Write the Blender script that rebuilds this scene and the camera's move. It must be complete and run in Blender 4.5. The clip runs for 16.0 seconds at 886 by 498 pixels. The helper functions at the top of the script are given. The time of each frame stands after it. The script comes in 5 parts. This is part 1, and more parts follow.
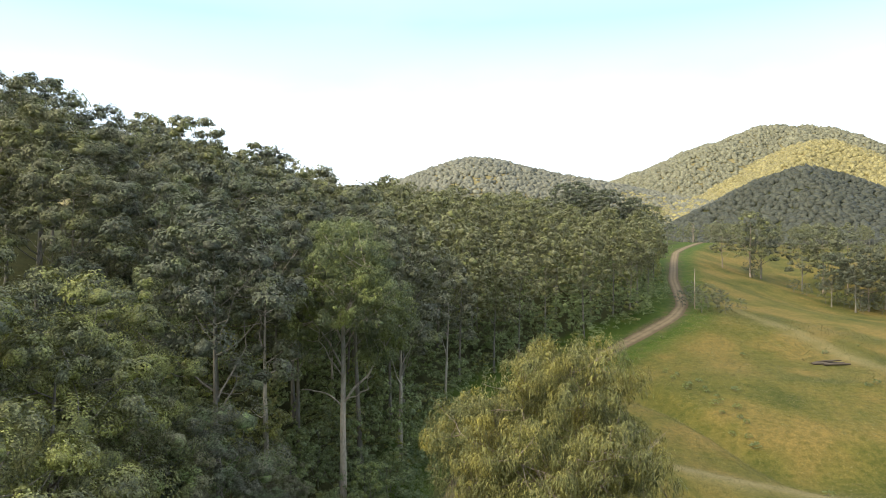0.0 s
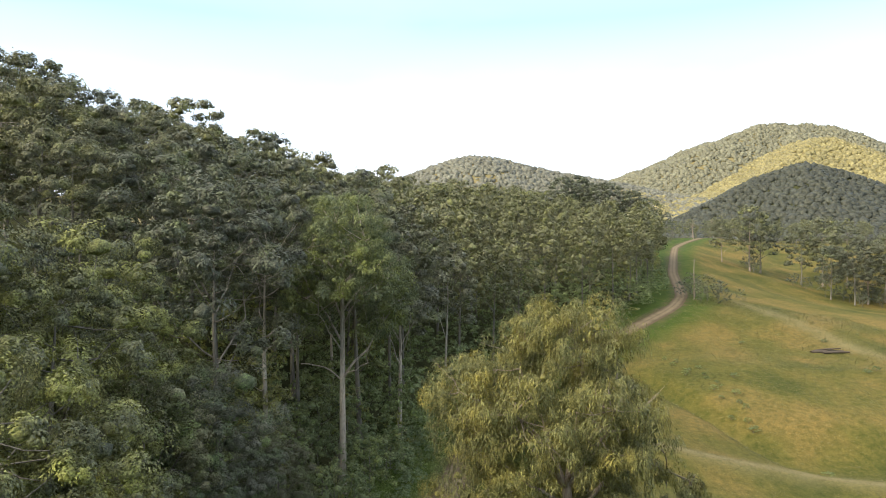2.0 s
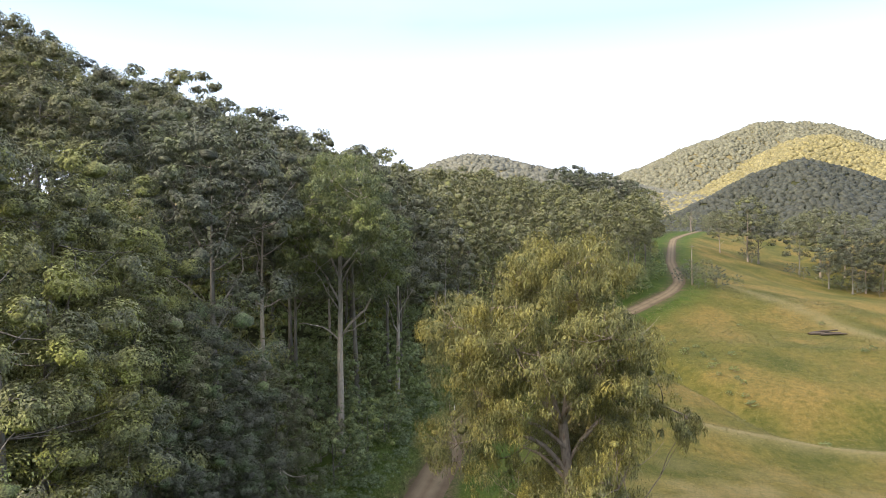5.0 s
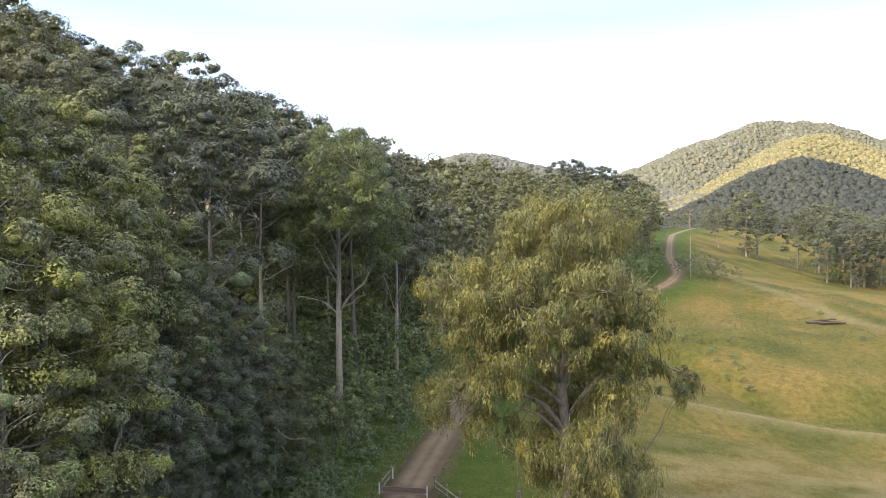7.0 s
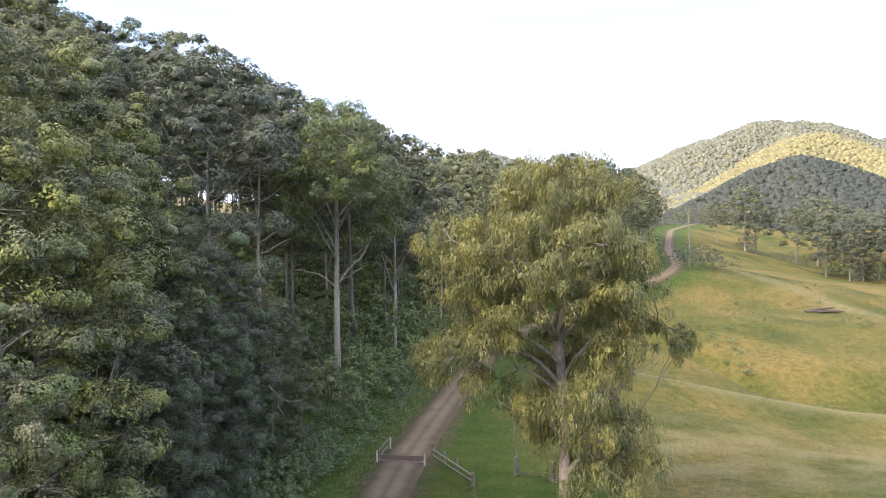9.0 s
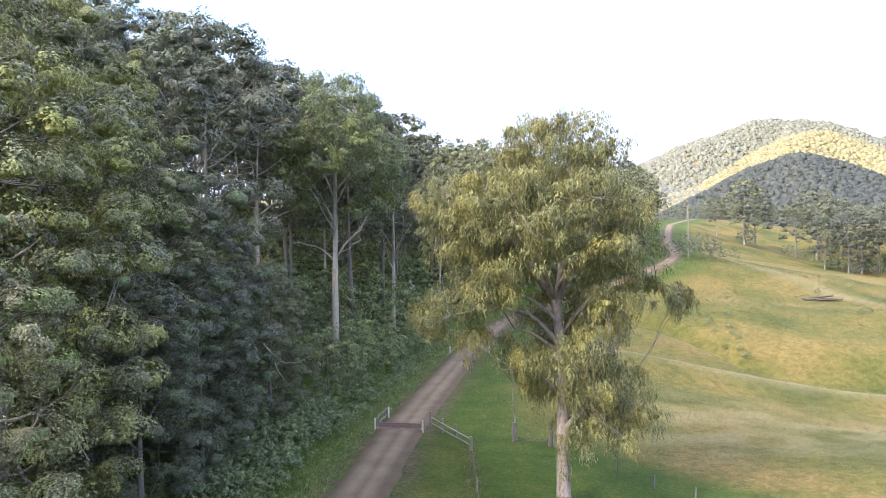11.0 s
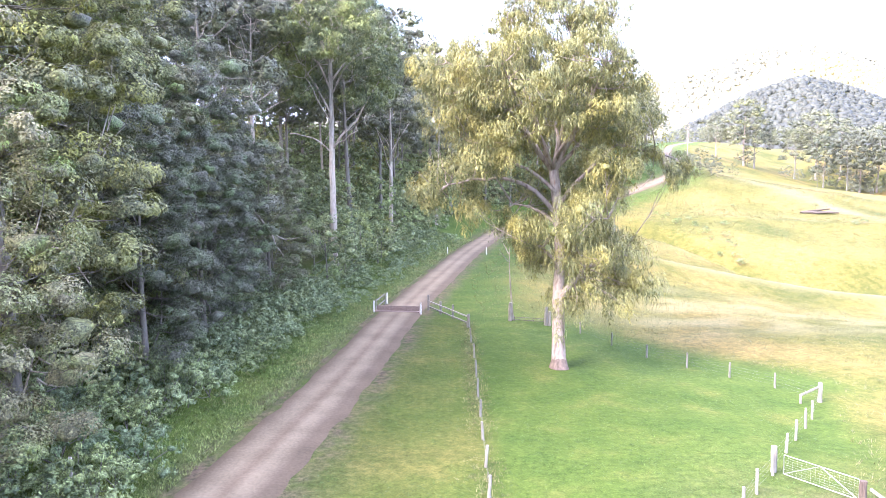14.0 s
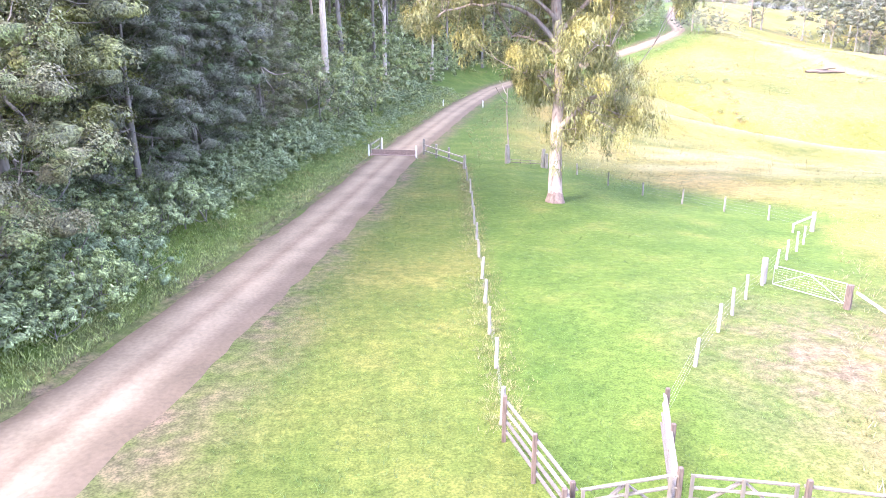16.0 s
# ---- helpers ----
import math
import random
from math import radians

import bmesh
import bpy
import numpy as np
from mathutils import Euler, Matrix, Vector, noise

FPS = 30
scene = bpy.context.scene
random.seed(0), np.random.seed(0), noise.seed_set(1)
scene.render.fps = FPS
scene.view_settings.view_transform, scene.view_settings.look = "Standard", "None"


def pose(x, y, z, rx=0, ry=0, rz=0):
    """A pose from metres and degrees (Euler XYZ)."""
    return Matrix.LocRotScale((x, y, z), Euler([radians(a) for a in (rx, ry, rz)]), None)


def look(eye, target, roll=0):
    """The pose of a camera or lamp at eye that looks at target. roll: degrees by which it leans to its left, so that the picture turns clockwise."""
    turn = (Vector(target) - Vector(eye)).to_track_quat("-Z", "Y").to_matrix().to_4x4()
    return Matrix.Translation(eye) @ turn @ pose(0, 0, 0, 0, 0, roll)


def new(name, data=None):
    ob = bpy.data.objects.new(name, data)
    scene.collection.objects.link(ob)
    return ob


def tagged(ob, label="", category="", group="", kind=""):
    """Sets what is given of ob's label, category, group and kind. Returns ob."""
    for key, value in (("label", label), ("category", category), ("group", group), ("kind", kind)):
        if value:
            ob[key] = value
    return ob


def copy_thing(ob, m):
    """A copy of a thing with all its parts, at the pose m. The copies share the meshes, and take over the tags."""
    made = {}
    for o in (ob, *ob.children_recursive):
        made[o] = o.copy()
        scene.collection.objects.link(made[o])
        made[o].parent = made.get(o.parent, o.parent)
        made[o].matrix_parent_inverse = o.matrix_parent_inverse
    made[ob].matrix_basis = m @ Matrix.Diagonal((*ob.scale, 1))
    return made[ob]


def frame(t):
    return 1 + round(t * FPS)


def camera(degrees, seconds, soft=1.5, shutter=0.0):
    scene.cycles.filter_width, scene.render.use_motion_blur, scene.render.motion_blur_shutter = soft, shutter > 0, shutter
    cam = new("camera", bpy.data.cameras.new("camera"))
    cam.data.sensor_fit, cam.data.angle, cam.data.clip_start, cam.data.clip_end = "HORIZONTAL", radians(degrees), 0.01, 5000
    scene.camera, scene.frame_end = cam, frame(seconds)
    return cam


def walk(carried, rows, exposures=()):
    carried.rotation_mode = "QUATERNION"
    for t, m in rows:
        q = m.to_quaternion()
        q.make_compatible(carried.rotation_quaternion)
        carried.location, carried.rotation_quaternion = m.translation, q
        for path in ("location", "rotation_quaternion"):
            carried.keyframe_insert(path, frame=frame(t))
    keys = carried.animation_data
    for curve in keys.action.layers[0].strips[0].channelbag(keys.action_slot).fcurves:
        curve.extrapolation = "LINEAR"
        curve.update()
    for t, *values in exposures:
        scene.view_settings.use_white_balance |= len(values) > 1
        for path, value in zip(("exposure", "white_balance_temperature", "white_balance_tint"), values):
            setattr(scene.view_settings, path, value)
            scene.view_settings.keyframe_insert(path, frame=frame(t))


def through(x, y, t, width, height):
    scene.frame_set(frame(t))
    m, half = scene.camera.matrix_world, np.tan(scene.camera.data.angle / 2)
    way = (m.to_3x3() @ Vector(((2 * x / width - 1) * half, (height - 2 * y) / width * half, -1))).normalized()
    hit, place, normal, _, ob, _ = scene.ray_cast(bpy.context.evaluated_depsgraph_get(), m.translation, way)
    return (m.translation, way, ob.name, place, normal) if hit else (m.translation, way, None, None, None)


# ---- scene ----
cam = camera(65.2, 16.0, soft=0.9)
METRES, EYE, TILT, LEAN, TURN = 22.0, 31.6, 0.0, 0.0, 0.0
ROWS = [
    (0.0, 0.0, 0.0, 0.0, 0.0, 0.0, -0.0),
    (0.5, 0.0013, -0.0009, -0.0315, 0.01, -0.01, 0.01),
    (1.0, 0.0022, -0.0022, -0.0625, 0.0, 0.01, 0.03),
    (1.5, 0.0025, -0.0043, -0.0939, -0.01, 0.01, 0.11),
    (2.0, 0.0037, -0.0059, -0.1248, -0.02, 0.02, 0.11),
    (2.5, 0.0037, -0.0065, -0.1563, -0.04, 0.05, 0.12),
    (3.0, 0.0041, -0.0079, -0.1881, -0.06, 0.03, 0.17),
    (3.5, 0.0057, -0.0121, -0.2206, -0.07, 0.03, 0.18),
    (4.0, 0.0088, -0.0138, -0.2535, -0.08, 0.03, 0.19),
    (6.5, 0.0102, -0.0142, -0.4169, -0.22, 0.05, 0.27),
    (7.0, 0.0111, -0.0153, -0.4488, -0.22, 0.08, 0.23),
    (7.5, 0.012, -0.016, -0.4796, -0.22, 0.08, 0.25),
    (8.0, 0.0143, -0.0166, -0.5104, -0.22, 0.09, 0.24),
    (8.5, 0.016, -0.0182, -0.5431, -0.25, 0.05, 0.3),
    (9.0, 0.0179, -0.0177, -0.5783, -0.27, 0.11, 0.23),
    (11.5, 0.0217, -0.0182, -0.735, -0.33, 0.03, 0.19),
    (12.0, 0.0201, -0.0174, -0.7653, -0.34, 0.05, 0.19),
    (12.5, 0.019, -0.0179, -0.7954, -0.34, 0.0, 0.18),
    (13.0, 0.0202, -0.0208, -0.8269, -0.36, -0.85, 0.19),
    (13.5, 0.0214, -0.0234, -0.8561, -0.42, -3.13, 0.14),
    (14.0, 0.0204, -0.0238, -0.8854, -0.53, -5.8, 0.2),
    (14.5, 0.0181, -0.0247, -0.9142, -0.61, -8.44, 0.2),
    (15.0, 0.0159, -0.0245, -0.9431, -0.68, -11.11, 0.18),
    (15.5, 0.0163, -0.0251, -0.972, -0.76, -13.78, 0.01),
    (16.0, 0.0158, -0.0258, -0.998, -0.94, -16.39, 0.04),
]
EXPOSURES = [(0.0, 2.04, 5800, 12), (4.0, 2.15, 5750, 19), (9.0, 2.56, 5350, 24), (11.5, 3.02, 5050, 29), (12.7, 3.24, 4950, 31), (13.3, 3.5, 4900, 33), (14.0, 4.18, 5000, 37), (14.5, 4.38, 5020, 38), (15.0, 4.46, 5020, 39), (16.0, 4.48, 5020, 39)]
walk(cam, [(t, pose(0, 0, EYE, TILT, LEAN, TURN) @ pose(METRES * x, METRES * y, METRES * z, 90 + pitch, roll, yaw)) for t, x, y, z, yaw, pitch, roll in ROWS], EXPOSURES)

# ---- light ----
SUN_WAY = Vector((0.70, 0.48, -0.62)).normalized()      # evening sun over the wooded ridge on the left
SUN_ELEVATION = math.asin(-SUN_WAY.z)
world = bpy.data.worlds.new("evening_sky")
scene.world = world
world.use_nodes = True
wn, wl = world.node_tree.nodes, world.node_tree.links
sky = wn.new("ShaderNodeTexSky")
sky.sky_type, sky.sun_disc = "NISHITA", False
sky.sun_elevation, sky.sun_rotation = SUN_ELEVATION, math.atan2(-SUN_WAY.x, -SUN_WAY.y)
sky.dust_density = 2.5
geo = wn.new("ShaderNodeTexCoord")
cloud = wn.new("ShaderNodeTexNoise")
cloud.inputs["Scale"].default_value, cloud.inputs["Detail"].default_value = 3.4, 6.0
stretch = wn.new("ShaderNodeMapping")
stretch.inputs["Scale"].default_value = (1.0, 1.0, 2.6)
ramp = wn.new("ShaderNodeValToRGB")
ramp.color_ramp.elements[0].position, ramp.color_ramp.elements[1].position = 0.48, 0.72
ramp.color_ramp.elements[1].color = (0.5, 0.5, 0.5, 1)
height = wn.new("ShaderNodeSeparateXYZ")
low = wn.new("ShaderNodeValToRGB")
stops = low.color_ramp.elements
stops.new(0.31).color = (1.3, 1.75, 1.87, 1)
stops.new(0.62).color = (2.6, 2.5, 2.25, 1)
stops[0].position, stops[0].color = 0.08, (3.3, 3.4, 3.35, 1)
stops[3].color = (2.8, 2.7, 2.4, 1)
veil = wn.new("ShaderNodeMixRGB")
veil.inputs[0].default_value = 0.92
mixer = wn.new("ShaderNodeMixRGB")
mixer.inputs[2].default_value = (1.6, 1.8, 1.9, 1)
wl.new(geo.outputs["Generated"], stretch.inputs[0])
wl.new(stretch.outputs[0], cloud.inputs[0])
wl.new(cloud.outputs[0], ramp.inputs[0])
wl.new(geo.outputs["Generated"], height.inputs[0])
wl.new(height.outputs[2], low.inputs[0])
wl.new(sky.outputs[0], veil.inputs[1])
wl.new(low.outputs[0], veil.inputs[2])
wl.new(ramp.outputs[0], mixer.inputs[0])
wl.new(veil.outputs[0], mixer.inputs[1])
wl.new(mixer.outputs[0], wn["Background"].inputs[0])
wn["Background"].inputs[1].default_value = 0.135

sun = new("sun", bpy.data.lights.new("sun", "SUN"))
sun.data.energy, sun.data.angle, sun.data.color = 1.6, radians(32.0), (1.0, 0.83, 0.48)
sun.matrix_world = look((0, 0, 200), Vector((0, 0, 200)) + SUN_WAY)


# ---- materials ----
def material(name, rough=0.8):
    m = bpy.data.materials.new(name)
    m.use_nodes = True
    n, l = m.node_tree.nodes, m.node_tree.links
    b = n["Principled BSDF"]
    b.inputs["Roughness"].default_value = rough
    b.inputs["Specular IOR Level"].default_value = 0.25
    return m, n, l, b


def rgb(c):
    return (c[0], c[1], c[2], 1.0)


def noise_node(n, l, scale, detail=4.0, stretch=None, coords="Object"):
    t = n.new("ShaderNodeTexNoise")
    t.inputs["Scale"].default_value, t.inputs["Detail"].default_value = scale, detail
    c = n.new("ShaderNodeTexCoord")
    if stretch:
        s = n.new("ShaderNodeMapping")
        s.inputs["Scale"].default_value = stretch
        l.new(c.outputs[coords], s.inputs[0])
        l.new(s.outputs[0], t.inputs[0])
    else:
        l.new(c.outputs[coords], t.inputs[0])
    return t


def ramp_node(n, l, src, stops):
    r = n.new("ShaderNodeValToRGB")
    e = r.color_ramp.elements
    while len(e) < len(stops):
        e.new(0.5)
    for k, (p, c) in enumerate(stops):
        e[k].position, e[k].color = p, rgb(c)
    l.new(src, r.inputs[0])
    return r


def mix_node(n, l, fac, a, b, kind="MIX"):
    x = n.new("ShaderNodeMixRGB")
    x.blend_type = kind
    for slot, v in ((0, fac), (1, a), (2, b)):
        if isinstance(v, (int, float)):
            x.inputs[slot].default_value = v
        elif isinstance(v, tuple):
            x.inputs[slot].default_value = rgb(v)
        else:
            l.new(v, x.inputs[slot])
    return x


def bump_node(n, l, b, src, strength, distance):
    u = n.new("ShaderNodeBump")
    u.inputs["Strength"].default_value, u.inputs["Distance"].default_value = strength, distance
    l.new(src, u.inputs["Height"])
    l.new(u.outputs[0], b.inputs["Normal"])


def leaf_material(name, dark, mid, young, through=0.2, young_from=0.62, grain=2.6, fleck=1.0):
    """Leaves: colour by leaf, by spray and by tree; light comes through them a little."""
    m, n, l, b = material(name, 0.55)
    b.inputs["Specular IOR Level"].default_value = 0.4
    g = n.new("ShaderNodeNewGeometry")
    leaf = ramp_node(n, l, g.outputs["Random Per Island"], [(0.0, dark), (0.6, mid), (1.0, tuple(1.3 * v for v in mid))])
    patch = noise_node(n, l, 0.45, 3.0)
    some = ramp_node(n, l, patch.outputs[0], [(young_from - 0.12, (0, 0, 0)), (young_from + 0.12, (1, 1, 1))])
    c = mix_node(n, l, some.outputs[0], leaf.outputs[0], young)
    o = n.new("ShaderNodeObjectInfo")
    tree = ramp_node(n, l, o.outputs["Random"], [(0.0, (0.72, 0.78, 0.8)), (0.5, (1.0, 1.0, 1.0)), (1.0, (1.2, 1.16, 0.86))])
    c = mix_node(n, l, 1.0, c.outputs[0], tree.outputs[0], "MULTIPLY")
    tex = noise_node(n, l, grain, 4.0)
    # shade between the leaves, painted as noise into the colour
    gap_shade = ramp_node(n, l, tex.outputs[0], [(0.36, (0.62, 0.62, 0.62)), (0.5, (0.95, 0.95, 0.95)), (0.66, (1.2, 1.2, 1.2))])
    c = mix_node(n, l, 1.0, c.outputs[0], gap_shade.outputs[0], "MULTIPLY")
    speck = noise_node(n, l, 3.4 * grain, 3.0)
    flecks = ramp_node(n, l, speck.outputs[0], [(0.36, (0.5, 0.5, 0.52)), (0.5, (0.98, 0.98, 0.98)), (0.64, (1.5, 1.48, 1.4))])
    c = mix_node(n, l, fleck, c.outputs[0], flecks.outputs[0], "MULTIPLY")
    bump_node(n, l, b, speck.outputs[0], 0.7 * fleck, 0.35 / grain)
    l.new(c.outputs[0], b.inputs["Base Color"])
    t = n.new("ShaderNodeBsdfTranslucent")
    l.new(c.outputs[0], t.inputs["Color"])
    s = n.new("ShaderNodeMixShader")
    s.inputs[0].default_value = through
    l.new(b.outputs[0], s.inputs[1])
    l.new(t.outputs[0], s.inputs[2])
    l.new(s.outputs[0], n["Material Output"].inputs["Surface"])
    return m


# shaded forest against sunlit roadside crowns: put into the next two leaf colours
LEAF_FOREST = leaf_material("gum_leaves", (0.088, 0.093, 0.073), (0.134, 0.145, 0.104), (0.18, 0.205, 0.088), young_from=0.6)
LEAF_SUN_TINTED = leaf_material("sun_tinted_gum_leaves", (0.1, 0.112, 0.078), (0.155, 0.17, 0.092), (0.25, 0.27, 0.07), young_from=0.53)
LEAF_PALE = leaf_material("pale_gum_leaves", (0.12, 0.14, 0.084), (0.185, 0.212, 0.11), (0.29, 0.315, 0.09), young_from=0.52)
LEAF_SIDE = leaf_material("sapling_gum_leaves", (0.118, 0.119, 0.092), (0.168, 0.172, 0.122), (0.17, 0.235, 0.09), young_from=0.58)
LEAF_GOLD = leaf_material("golden_gum_leaves", (0.1, 0.11, 0.058), (0.16, 0.17, 0.074), (0.262, 0.24, 0.066), young_from=0.57)
LEAF_SHRUB = leaf_material("shrub_leaves", (0.12, 0.16, 0.078), (0.18, 0.225, 0.104), (0.21, 0.28, 0.095), grain=4.0)
LEAF_GREY = leaf_material("silvery_shrub_leaves", (0.14, 0.186, 0.096), (0.205, 0.265, 0.135), (0.235, 0.29, 0.125), grain=6.0)
LEAF_PADDOCK = leaf_material("grey_green_gum_leaves", (0.075, 0.084, 0.062), (0.115, 0.124, 0.085), (0.16, 0.165, 0.095), grain=1.2)
# haze over the highest hill and distant ridge, put into a paler colour
LEAF_HAZED = leaf_material("hazed_wood_leaves", (0.140, 0.145, 0.119), (0.174, 0.178, 0.143), (0.225, 0.208, 0.149), grain=0.3, fleck=0.4)


def bark_material(name, pale, dark, warm):
    m, n, l, b = material(name, 0.85)
    streak = noise_node(n, l, 1.6, 5.0, (2.5, 2.5, 0.35))
    c = ramp_node(n, l, streak.outputs[0], [(0.3, dark), (0.5, pale), (0.62, pale), (0.75, warm)])
    fine = noise_node(n, l, 9.0, 4.0, (1, 1, 0.3))
    f = ramp_node(n, l, fine.outputs[0], [(0.3, (0.72, 0.72, 0.72)), (0.7, (1.1, 1.1, 1.1))])
    c = mix_node(n, l, 1.0, c.outputs[0], f.outputs[0], "MULTIPLY")
    l.new(c.outputs[0], b.inputs["Base Color"])
    bump_node(n, l, b, streak.outputs[0], 0.4, 0.05)
    return m


BARK_PALE = bark_material("smooth_pale_bark", (0.42, 0.38, 0.33), (0.2, 0.175, 0.15), (0.5, 0.36, 0.27))
BARK_GREY = bark_material("grey_bark", (0.19, 0.178, 0.16), (0.09, 0.084, 0.075), (0.23, 0.195, 0.15))
BARK_CREAM = bark_material("peeling_cream_bark", (0.3, 0.255, 0.222), (0.13, 0.095, 0.078), (0.29, 0.18, 0.135))


BARK_ROUGH = bark_material("rough_dark_bark", (0.17, 0.128, 0.105), (0.09, 0.068, 0.055), (0.2, 0.14, 0.11))


def wood_material(name, pale, dark):
    m, n, l, b = material(name, 0.85)
    grain = noise_node(n, l, 6.0, 5.0, (4, 4, 0.5))
    c = ramp_node(n, l, grain.outputs[0], [(0.3, dark), (0.65, pale)])
    o = n.new("ShaderNodeObjectInfo")
    v = ramp_node(n, l, o.outputs["Random"], [(0.0, (0.75, 0.75, 0.75)), (1.0, (1.15, 1.12, 1.08))])
    c = mix_node(n, l, 1.0, c.outputs[0], v.outputs[0], "MULTIPLY")
    l.new(c.outputs[0], b.inputs["Base Color"])
    bump_node(n, l, b, grain.outputs[0], 0.5, 0.01)
    return m


POST_WOOD = wood_material("weathered_post_wood", (0.27, 0.255, 0.232), (0.15, 0.14, 0.126))
RAIL_WOOD = wood_material("grey_rail_wood", (0.14, 0.128, 0.115), (0.1, 0.09, 0.08))
RED_WOOD = wood_material("reddish_post_wood", (0.125, 0.098, 0.085), (0.06, 0.047, 0.042))
WHITE_PAINT = wood_material("white_painted_wood", (0.8, 0.8, 0.78), (0.62, 0.61, 0.58))
DARK_LOG = wood_material("dark_log_wood", (0.12, 0.10, 0.085), (0.04, 0.035, 0.03))
STEEL, _n, _l, _b = material("galvanised_steel", 0.45)
_b.inputs["Metallic"].default_value = 0.8
_z = noise_node(_n, _l, 14.0)
_l.new(ramp_node(_n, _l, _z.outputs[0], [(0.3, (0.28, 0.29, 0.295)), (0.7, (0.4, 0.41, 0.41))]).outputs[0], _b.inputs["Base Color"])
RUST_STEEL, _n, _l, _b = material("rusty_rail_steel", 0.7)
_z = noise_node(_n, _l, 7.0)
_l.new(ramp_node(_n, _l, _z.outputs[0], [(0.35, (0.19, 0.145, 0.12)), (0.7, (0.32, 0.23, 0.18))]).outputs[0], _b.inputs["Base Color"])


# ---- the lie of the land ----
ROAD_Y = np.array([-120, -60, 0, 15, 27, 40, 61, 100, 130, 143, 160, 177, 198, 218, 283, 345, 390, 430, 466, 520, 600])
ROAD_X = np.array([-30, -21, -11.3, -9.2, -7.3, -5.3, -2.9, 4.7, 12, 18, 31, 46, 66, 75.5, 94, 115, 131, 152, 174, 205, 250])
ROAD_Z = np.array([0, 0, 0, 0, 0, 0, 0.1, 1.2, 2.0, 2.6, 4.4, 7.0, 12.0, 14.0, 19, 25.5, 29.5, 33, 36, 34, 32])
_fy = np.arange(-160.0, 640.0, 1.0)


def _smooth(v, width):
    k = np.exp(-0.5 * (np.arange(-3 * width, 3 * width + 1) / width) ** 2)
    return np.convolve(np.pad(np.interp(_fy, ROAD_Y, v), 3 * width, mode="edge"), k / k.sum(), "valid")


_fx, _fz = _smooth(ROAD_X, 5), _smooth(ROAD_Z, 6)
_slope = np.gradient(_fx, _fy)
FALL_Y = np.array([-100, 0, 44, 57, 78, 100, 112, 122, 137, 152, 170, 184, 240, 290, 350, 460, 600])
FALL_G = np.array([0.01, 0.02, 0.045, 0.053, 0.14, 0.18, 0.14, 0.09, 0.06, 0.03, 0.105, 0.15, 0.20, 0.29, 0.30, 0.15, 0.0])


def road_at(y):
    return np.interp(y, _fy, _fx), np.interp(y, _fy, _fz)


def road_offset(x, y):
    """Metres to the right of the road's middle (to its left: minus)."""
    x, y = np.asarray(x, float), np.asarray(y, float)
    return (x - np.interp(y, _fy, _fx)) / np.sqrt(1 + np.interp(y, _fy, _slope) ** 2)


def ease(a, b, v):
    s = np.clip((v - a) / (b - a), 0, 1)
    return s * s * (3 - 2 * s)


def mound(x, y, cx, cy, sx, sy, h):
    return h * np.exp(-0.5 * (((x - cx) / sx) ** 2 + ((y - cy) / sy) ** 2))


def peak(x, y, cx, cy, sx, sy, h):
    r = np.sqrt(((x - cx) / sx) ** 2 + ((y - cy) / sy) ** 2)
    spurs = 1 + 0.07 * np.sin(5 * np.arctan2(y - cy, x - cx) + 0.01 * cx) * np.minimum(r, 1) + 0.012 * np.sin(0.03 * x + 0.02 * y) + 0.006 * np.sin(0.09 * x - 0.03 * y)
    return h * spurs * np.exp(-0.62 * r ** 1.55)


def land(x, y):
    """Height of the ground."""
    x, y = np.asarray(x, float), np.asarray(y, float)
    d = road_offset(x, y)
    z = np.interp(y, _fy, _fz)
    near = 1 - ease(420, 620, y)
    up = 0.62 * 5 * np.logaddexp(0, (-d - 9) / 5) * ease(-1.5, -8, d)
    up = 40 * np.tanh(up / 40) * (1 - ease(330, 520, y)) * (1 - 0.7 * ease(122, 230, y)) * ease(-160, -40, y)
    right = np.maximum(d - 10, 0)
    down = np.interp(y, FALL_Y, FALL_G) * 90 * np.tanh(right / 90)
    dell = 114 + 32 * ease(56, 38, x)
    roll = near * ease(7, 24, d) * (2.2 * np.exp(-((y - 98) / 6) ** 2) - 3.6 * np.exp(-((y - dell) / 8) ** 2)
                                   + 0.35 * np.sin(0.11 * x + 0.05 * y) + 0.25 * np.sin(0.07 * y - 0.06 * x + 1))
    h = z + up - down + roll
    rise = 31 * ease(270, 400, y + 0.30 * (x - 170)) * ease(40, 85, d)
    lift = 3 * np.logaddexp(h / 3, (rise - 2) / 3)
    h = h + (lift - h) * ease(20, 70, d) * ease(170, 260, y)
    far = ease(460, 620, y)
    h = h * (1 - far) + 33 * far
    hills = [peak(x, y, 444, 856, 120, 120, 121), peak(x, y, 620, 900, 130, 140, 84), peak(x, y, 715, 1310, 225, 190, 224), peak(x, y, 1100, 1400, 260, 250, 160),
             peak(x, y, 965, 1930, 500, 230, 364), peak(x, y, 1480, 2000, 430, 260, 392),
             mound(x, y, 130, 1460, 430, 190, 176) + mound(x, y, 60, 1400, 85, 150, 34), mound(x, y, 400, 2500, 1300, 250, 254), mound(x, y, -800, 1700, 500, 400, 150),
             # three unseen ridges, added at the back and sides to block low sky light
             mound(x, y, 0, -430, 700, 120, 150), mound(x, y, 620, 60, 150, 330, 150), mound(x, y, -420, 100, 130, 500, 120)]
    return h + 9 * (np.log(sum(np.exp(v / 9) for v in hills)) - math.log(len(hills)))


def ground_z(x, y):
    return float(land(x, y))


